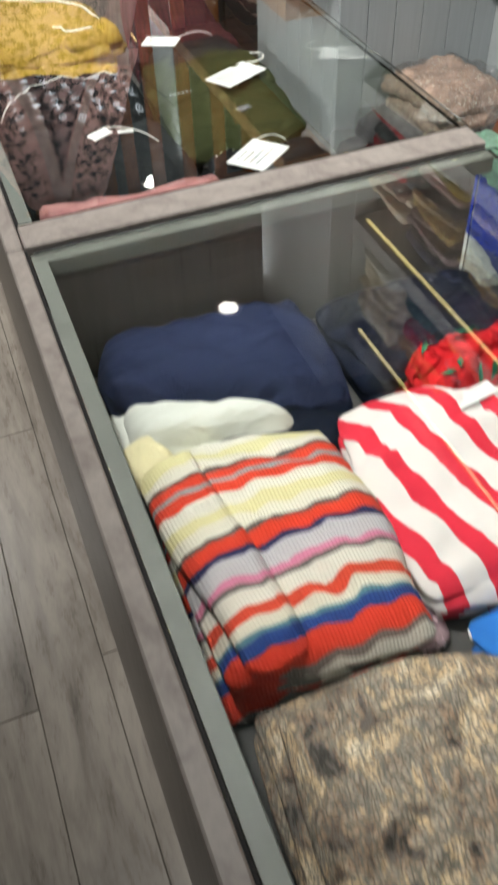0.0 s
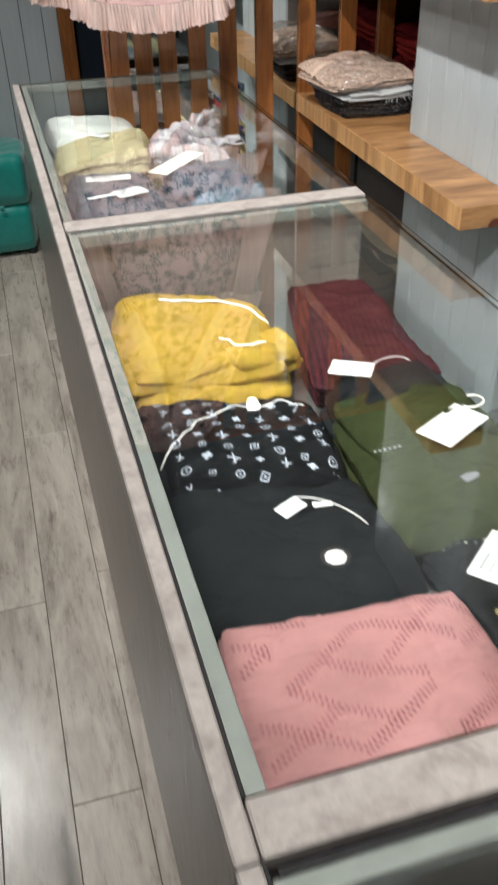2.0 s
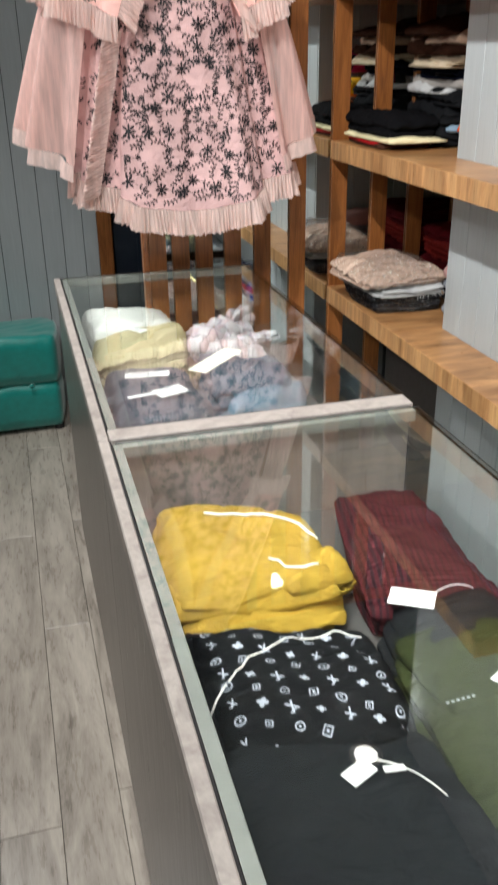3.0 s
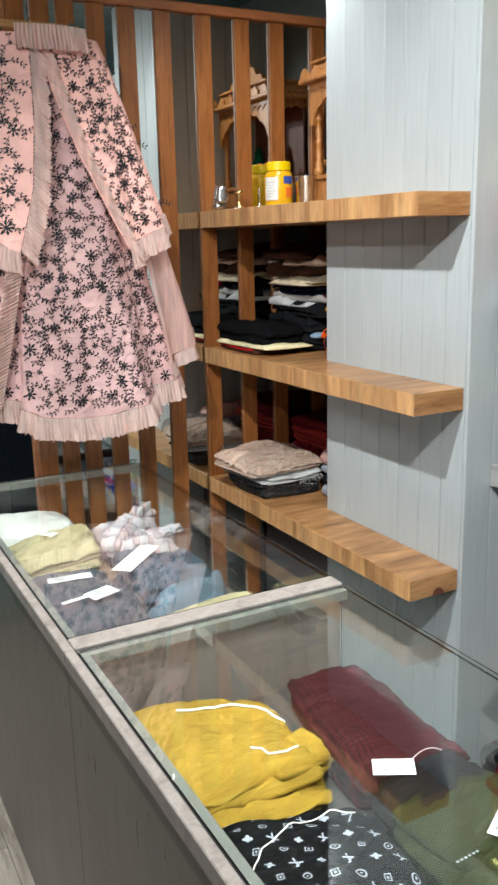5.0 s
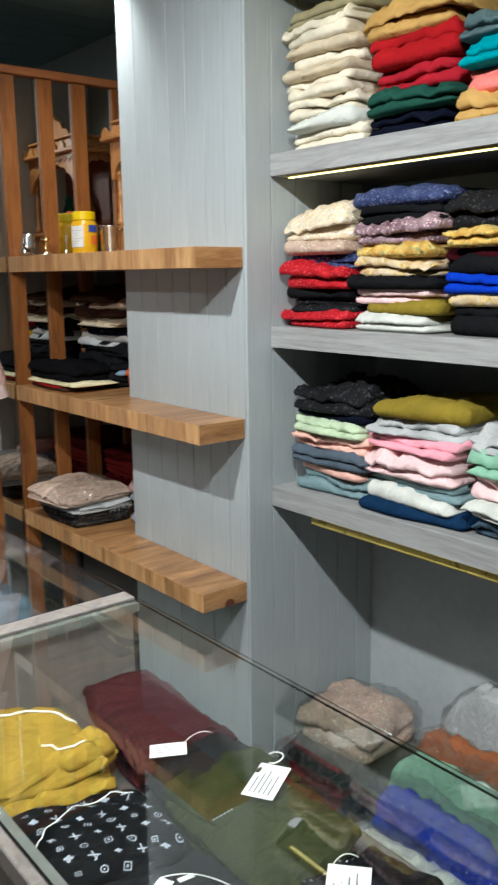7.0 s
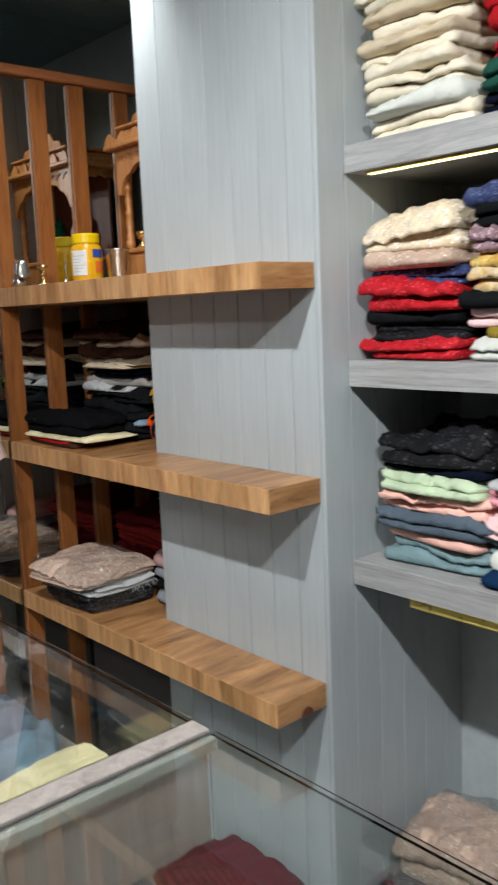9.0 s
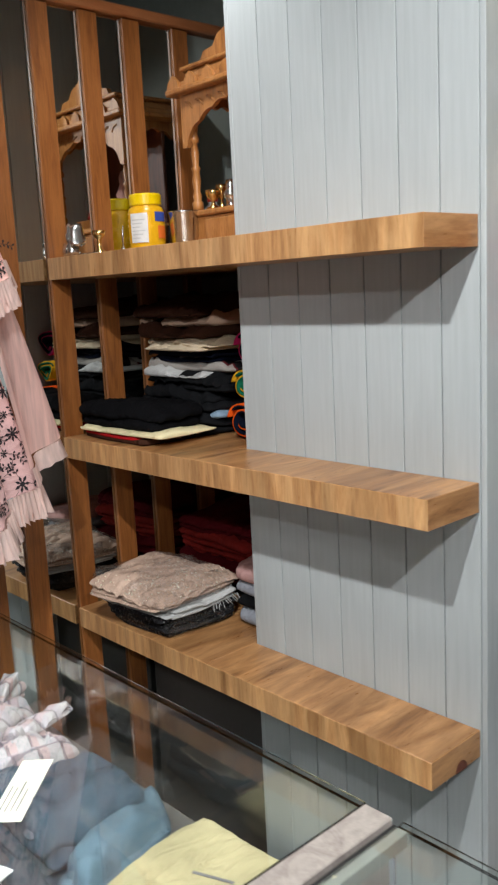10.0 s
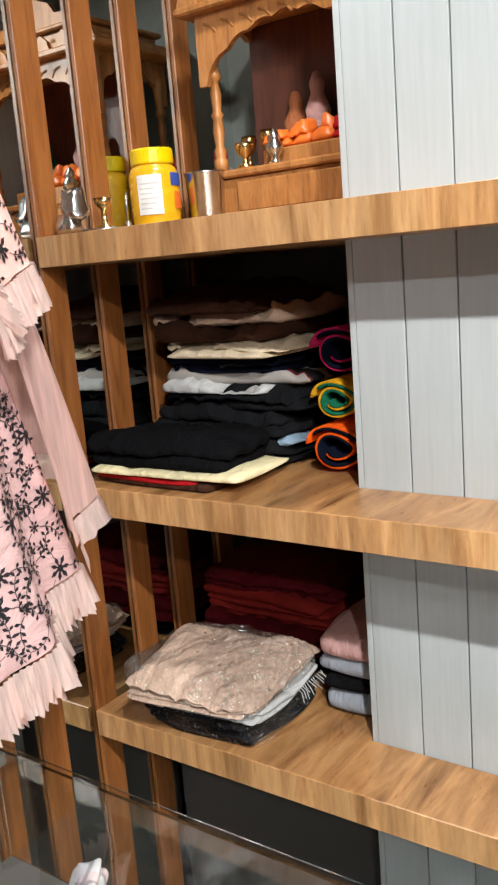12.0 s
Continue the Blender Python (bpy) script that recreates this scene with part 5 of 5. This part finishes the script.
def skirt(z0, z1, w0, w1, d0, d1, pleats, amp, power=1.0, a0=0.0, a1=2 * math.pi, nu=120, nv=40, hem=None, xo=0.0):
    def fn(u, v):
        a = a0 + (a1 - a0) * u
        k = v ** power
        bottom = hem(a) if hem else z1
        w, d = w0 + (w1 - w0) * k, d0 + (d1 - d0) * k
        f = 1 + amp * v * math.sin(pleats * a + 1.7 * math.sin(2 * a)) + .35 * amp * v * math.sin(pleats * 2.3 * a + 1)
        return (xo * v + w * f * math.cos(a), d * f * math.sin(a), z0 + (bottom - z0) * v)
    return Geo().sheet(fn, nu, nv), fn


def ruffle(path, width, mat, label, parent, up=(0, 0, -1), pleat=.011, depth=.010):
    """A gathered strip that hangs from a path."""
    pts = [Vector(p) for p in path]
    acc = [0.0]
    for a, b in zip(pts, pts[1:]):
        acc.append(acc[-1] + (b - a).length)
    n = max(8, int(acc[-1] / pleat) * 4)
    rnd = random.Random(len(path) * 7 + int(acc[-1] * 1000))
    ph = [rnd.uniform(.7, 1.3) for _ in range(n + 1)]
    g = Geo()

    def at(s):
        for a, b, p, q in zip(acc, acc[1:], pts, pts[1:]):
            if s <= b:
                return p + (q - p) * ((s - a) / max(b - a, 1e-6)), (q - p).normalized()
        return pts[-1], (pts[-1] - pts[-2]).normalized()
    up = Vector(up).normalized()

    def fn(u, v):
        i = round(u * n)
        p, t = at(u * acc[-1])
        side = t.cross(up).normalized()
        if side.y > 0:
            side = -side
        wob = math.sin(i * math.pi / 2 + .4 * math.sin(i * .37)) * depth * (.25 + v) * ph[i]
        q = p + up * width * v * (.85 + .15 * ph[i]) + side * (wob + .006 + .012 * v) + t * (.004 * v * math.cos(i * 1.3))
        return tuple(q)
    g.sheet(fn, n, 3)
    return part("ruffle", g, mat, parent, label, True)


body_geo, body_fn = skirt(2.27, 1.17, .10, .32, .03, .165, 9, .11, .9, hem=lambda a: 1.145 + .105 * abs(math.cos(a)) ** 2, xo=.035)
body = part("skirt", body_geo, M["dress_grey"], dress, "mauve printed net over pink lining", True)
EDGE = {1: ((0.0, -.05), (.30, -.005), (.55, .05), (.8, .115), (1.0, .165)), -1: ((0.0, -.06), (.4, -.075), (.7, -.10), (1.0, -.155))}


def edge_x(sign, v):
    rows = EDGE[sign]
    for (a, p), (b, q) in zip(rows, rows[1:]):
        if v <= b:
            return p + (q - p) * (v - a) / (b - a)
    return rows[-1][1]


def over_fn(sign):
    """One half of the open over-layer, from behind the side seam (u = 0) to the slanting front edge (u = 1)."""
    def fn(u, v):
        w, d = .165 + .18 * v ** .85, .06 + .125 * v
        stop = -math.acos(max(-.98, min(.98, edge_x(sign, v) / w)))
        start = .12 * math.pi if sign > 0 else -1.12 * math.pi
        a = start + (stop - start) * u
        f = 1 + .045 * v * math.sin(11 * a + sign) + .015 * v * math.sin(23 * a)
        zb = 1.785 - .125 * u ** 1.5
        return (w * f * math.cos(a), d * f * math.sin(a), 2.28 + (zb - 2.28) * v)
    return fn


halves = []
for sign in (1, -1):
    fn = over_fn(sign)
    ob = part("over_layer", Geo().sheet(fn, 60, 44), M["dress_pink"], dress, "pink net front panel with black embroidery", True)
    halves.append((ob, fn))
    ruffle([fn(1.0, k / 24) for k in range(1, 25)], .06, M["ruffle"], "gathered pink net frill", dress, (-sign * .5, 0, -.6) if sign < 0 else (.55, 0, -.6))
    ruffle([fn(k / 24, 1.0) for k in range(4, 25)], .065, M["ruffle"], "gathered pink net frill", dress)

    def puff(u, v, sign=sign):
        a = (.12 * math.pi if sign > 0 else .88 * math.pi) - sign * u * .39 * math.pi
        w, d = .29 + .14 * v ** .7, .135 + .03 * v ** .7
        f = 1 + .05 * math.sin(13 * a) * (.3 + v)
        return (w * f * math.cos(a) + sign * .005, d * f * math.sin(a), 1.79 + (1.415 - 1.79) * v - .13 * u * v)
    part("tulle_puff", Geo().sheet(puff, 46, 18), M["tulle"], dress, "sheer pink tulle layer", True)
    ruffle([puff(k / 20, 1.0) for k in range(21)], .045, M["ruffle"], "pale pink tulle hem band", dress, pleat=.05, depth=.004)
ruffle([body_fn(.47 + k / 120 * 1.12, 1.0) for k in range(61)], .07, M["ruffle"], "gathered pink net frill", dress)
low = []
for k in range(16):
    t = k / 15
    x, zz = -.15 - .09 * t, 1.63 - .43 * t
    low.append((x, -.155 * math.sqrt(max(.02, 1 - (x / .30) ** 2)) - .012, zz))
ruffle(low, .06, M["ruffle"], "gathered pink net frill", dress, (-.8, 0, -.3))
ruffle([(-.10 + .007 * k, -.06 - .02 * math.sin(k / 30 * math.pi), 2.30) for k in range(31)], .07, M["ruffle"], "gathered pink net frill", dress)


def flower_geo(spots, size):
    g = Geo()
    rnd = random.Random(11)

    def leaf_at(x, z, b, l, k=.24):
        c, d = math.cos(b), math.sin(b)
        g.add([(x, 0, z), (x + .6 * l * c - k * l * d, 0, z + .6 * l * d + k * l * c), (x + l * c, 0, z + l * d), (x + .6 * l * c + k * l * d, 0, z + .6 * l * d - k * l * c)], [(0, 1, 2, 3)])
    for x, z in spots:
        s = size * (rnd.uniform(1.05, 1.3) if rnd.random() < .5 else rnd.uniform(.5, .7))
        n = rnd.choice((7, 8, 8))
        for q in range(n):
            a = q * 2 * math.pi / n + rnd.uniform(-.1, .1)
            leaf_at(x + .12 * s * math.cos(a), z + .12 * s * math.sin(a), a, s * rnd.uniform(.8, 1.05), .2)
        g.add([(x + .34 * s * math.cos(b), -.0015, z + .34 * s * math.sin(b)) for b in (0, 1.05, 2.1, 3.14, 4.2, 5.24)], [(0, 1, 2, 3, 4, 5)])
        a = rnd.uniform(0, 6.28)
        for arm in (0, 2.1, 4.2):
            px, pz, dirn = x + s * math.cos(a + arm), z + s * math.sin(a + arm), a + arm
            bend = rnd.choice((-.28, .28))
            for k in range(4):
                nx, nz = px + .0115 * math.cos(dirn), pz + .0115 * math.sin(dirn)
                w = .0006
                g.add([(px - w * math.sin(dirn), 0, pz + w * math.cos(dirn)), (nx - w * math.sin(dirn), 0, nz + w * math.cos(dirn)), (nx + w * math.sin(dirn), 0, nz - w * math.cos(dirn)), (px + w * math.sin(dirn), 0, pz - w * math.cos(dirn))], [(0, 1, 2, 3)])
                leaf_at(nx, nz, dirn + (1.0 if k % 2 else -1.0), .0115, .25)
                leaf_at(nx, nz, dirn - (.9 if k % 2 else -.9), .0098, .25)
                px, pz, dirn = nx, nz, dirn + bend
    return g


def embroider(ob, step, size, keep):
    """Black flowers over the front of one panel."""
    me = ob.data
    tree = BVHTree.FromPolygons([v.co[:] for v in me.vertices], [p.vertices[:] for p in me.polygons])
    rnd = random.Random(5)
    spots = []
    zs = 1.08
    row = 0
    while zs < 2.32:
        x = -.45 + (step / 2 if row % 2 else 0)
        while x < .45:
            sx, sz = x + rnd.uniform(-.3, .3) * step, zs + rnd.uniform(-.3, .3) * step
            if keep(sx, sz) and all(tree.ray_cast(Vector((sx + dx, -1, sz + dz)), Vector((0, 1, 0)))[0] for dx, dz in ((.03, 0), (-.03, 0), (0, .03), (0, -.03))):
                spots.append((sx, sz))
            x += step
        zs += step * .85
        row += 1
    g = drape(ob, flower_geo(spots, size), .0022, 1)
    bad = [f for f in g.f if max(abs(g.v[i][1] - g.v[f[0]][1]) for i in f) > .02]
    bad = set(bad)
    g.f = [f for f in g.f if f not in bad]
    tagged(part("embroidery", g, M["black_thread"], ob, "black embroidered flowers and vines"), kind="stuff")


embroider(body, .066, .0165, lambda x, z: True)
for ob, fn in halves:
    embroider(ob, .06, .0165, lambda x, z: True)
hang = thing("hanger", "wooden clip hanger holding the pink dress", "hanger", pose(DX, DY, 2.31))
part("bar", Geo().box(-.19, .11, -.008, .008, -.012, .012, .003), M["oak"], hang, "pale wooden bar")
part("hook", Geo().tube([(-.04, 0, .012), (-.04, 0, .06), (-.04, .03, .10), (-.04, .10, .135), (-.04, .17, .165), (-.04, .205, .168), (-.04, .215, .15)], .0025, 8), M["steel"], hang, "steel hook over the rail", True)
for x in (-.16, .09):
    part("clip", Geo().box(x - .012, x + .012, -.014, .014, -.04, .016, .003), M["steel"], hang, "steel clip")

# ---------------------------------------------------------------- pouf
pouf = thing("pouf", "teal velvet tufted bench pouf beside the wall", "pouf", pose(-.42, 4.56, 0))
for name, z0, z1, w, d in (("base", .02, .23, .55, .17), ("cushion", .232, .45, .552, .172)):
    part(name, folded_geo(w * 2, d * 2, z1 - z0, 1, .004, 3, .04), M["teal"], pouf, "", True, pose(0, 0, z0))
for x in (-.4, -.2, 0, .2, .4):
    part("button", Geo().lathe([(.012, 0), (.011, .004), (.004, .007)], 12, pose(x, -.168, .23, 90)), M["teal"], pouf, "", True)
for x in (-.5, .5):
    for y in (-.13, .13):
        part("foot", Geo().lathe([(.02, 0), (.024, .022)], 12, Matrix.Translation((x, y, 0))), M["gap"], pouf)

# ---------------------------------------------------------------- bagged stock behind the counter
bench = solid("stock_bench", Geo().box(1.12, XE - .002, .3, PY0 - .003, 0, .11, .003), M["board"], "low grey painted base under the stock", "bench", "")
GB = "bagged stock in the recess"


def bagged(name, label, mat, x0, x1, y0, y1, z0, z1, turn=0, film_key="bag"):
    g = garment(name, label, "bagged garment", mat, x0, x1, y0, y1, z0, z1, 2, .012, turn, GB, .35)
    wrap(g, (x1 - x0) + .035, (y1 - y0) + .03, (z1 - z0) + .012, M[film_key], RNG.randrange(99))


bagged("bagged_garment", "black garment in a clear plastic bag", M["black"], 1.20, 1.56, 1.99, 2.32, .111, .20, -4)
bagged("bagged_garment", "dark grey garment in a clear plastic bag", M["black"], 1.27, 1.56, 1.97, 2.31, .203, .285, 5)
bagged("bagged_garment", "beige sequinned garment in a clear plastic bag", M["beige_sheen"], 1.335, 1.62, 2.0, 2.29, .288, .40, 8)
bagged("bagged_garment", "rust brown garment in a clear plastic bag", M["rust"], 1.50, 1.575, 1.58, 1.965, .111, .40, 2)
bagged("bagged_garment", "pale green garment in a clear plastic bag", M["mint"], 1.41, 1.495, 1.58, 1.95, .111, .35, 2)
bagged("bagged_garment", "bright blue garment in a clear plastic bag", M["royal"], 1.32, 1.405, 1.5, 1.95, .111, .29, -1)
bagged("bagged_garment", "silver grey garment in a shiny plastic bag", M["silver_grey"], 1.585, 1.74, 1.45, 1.93, .111, .50, 0)
bagged("bagged_garment", "white garment in a plastic bag", M["cotton"], 1.13, 1.31, 1.45, 1.92, .111, .20, 0)
bagged("bagged_garment", "navy garment in a clear plastic bag", M["navy"], 1.15, 1.6, .95, 1.42, .111, .26, 0)
# ---------------------------------------------------------------- boards and planks
BOARD = .0925
board_cache = {}


def board(w, h, parent, m):
    key = (round(w, 4), round(h, 3))
    if key not in board_cache:
        board_cache[key] = Geo().box(.0013, w - .0013, 0, .012, 0, h, .0009).mesh("board", M["board"])
    part("board", board_cache[key], None, parent, at=m)


def board_run(length, height, parent, m):
    x = 0.0
    while x < length - .004:
        w = min(BOARD, length - x)
        board(w, height, parent, m @ Matrix.Translation((x, 0, 0)))
        x += w


# local x runs along the wall, local y goes into it
board_run(PY1 - PY0 - .024, CEIL, pier, pose(PX, PY1 - .012, 0, 0, 0, -90))
board_run(XE - PX, CEIL, pier, pose(PX, PY0, 0))
board_run(XE - PX, CEIL, pier, pose(XE, PY1, 0, 0, 0, 180))
board_run(2.1, CEIL, wall_north, pose(.36 - 2.1, YN - .0125, 0))

PLANK_W, PLANK_L = .1365, 1.31
plank_cache = {}


def plank(x, y0, y1, mat):
    key = (round(y1 - y0, 3), mat)
    if key not in plank_cache:
        plank_cache[key] = Geo().box(.0006, PLANK_W - .0006, .0007, y1 - y0 - .0007, -.006, 0, .0012).mesh("plank", M[mat])
    part("plank", plank_cache[key], None, floor, at=pose(x, y0, 0))


col = 0
x = .0645
JOINTS = {0: 2.237, 1: 1.6, 2: 2.17, 3: 1.25, 4: 2.6}
xs = [.0645 - PLANK_W * k for k in range(-12, 14)]
for x in xs:
    if x < XW - .05 or x + PLANK_W > XE + .09:
        continue
    k = round((.0645 - x) / PLANK_W)
    y = JOINTS.get(k, 1.2 + .47 * (k % 5)) - 4 * PLANK_L
    while y < YN:
        a, b = max(y, YS - .08), min(y + PLANK_L, YN + .08)
        if b > a + .05:
            # planks behind the counter take the floor colour with shade painted in
            plank(x, a, b, "floor" if x < CX1 else "shaded_floor")
        y += PLANK_L
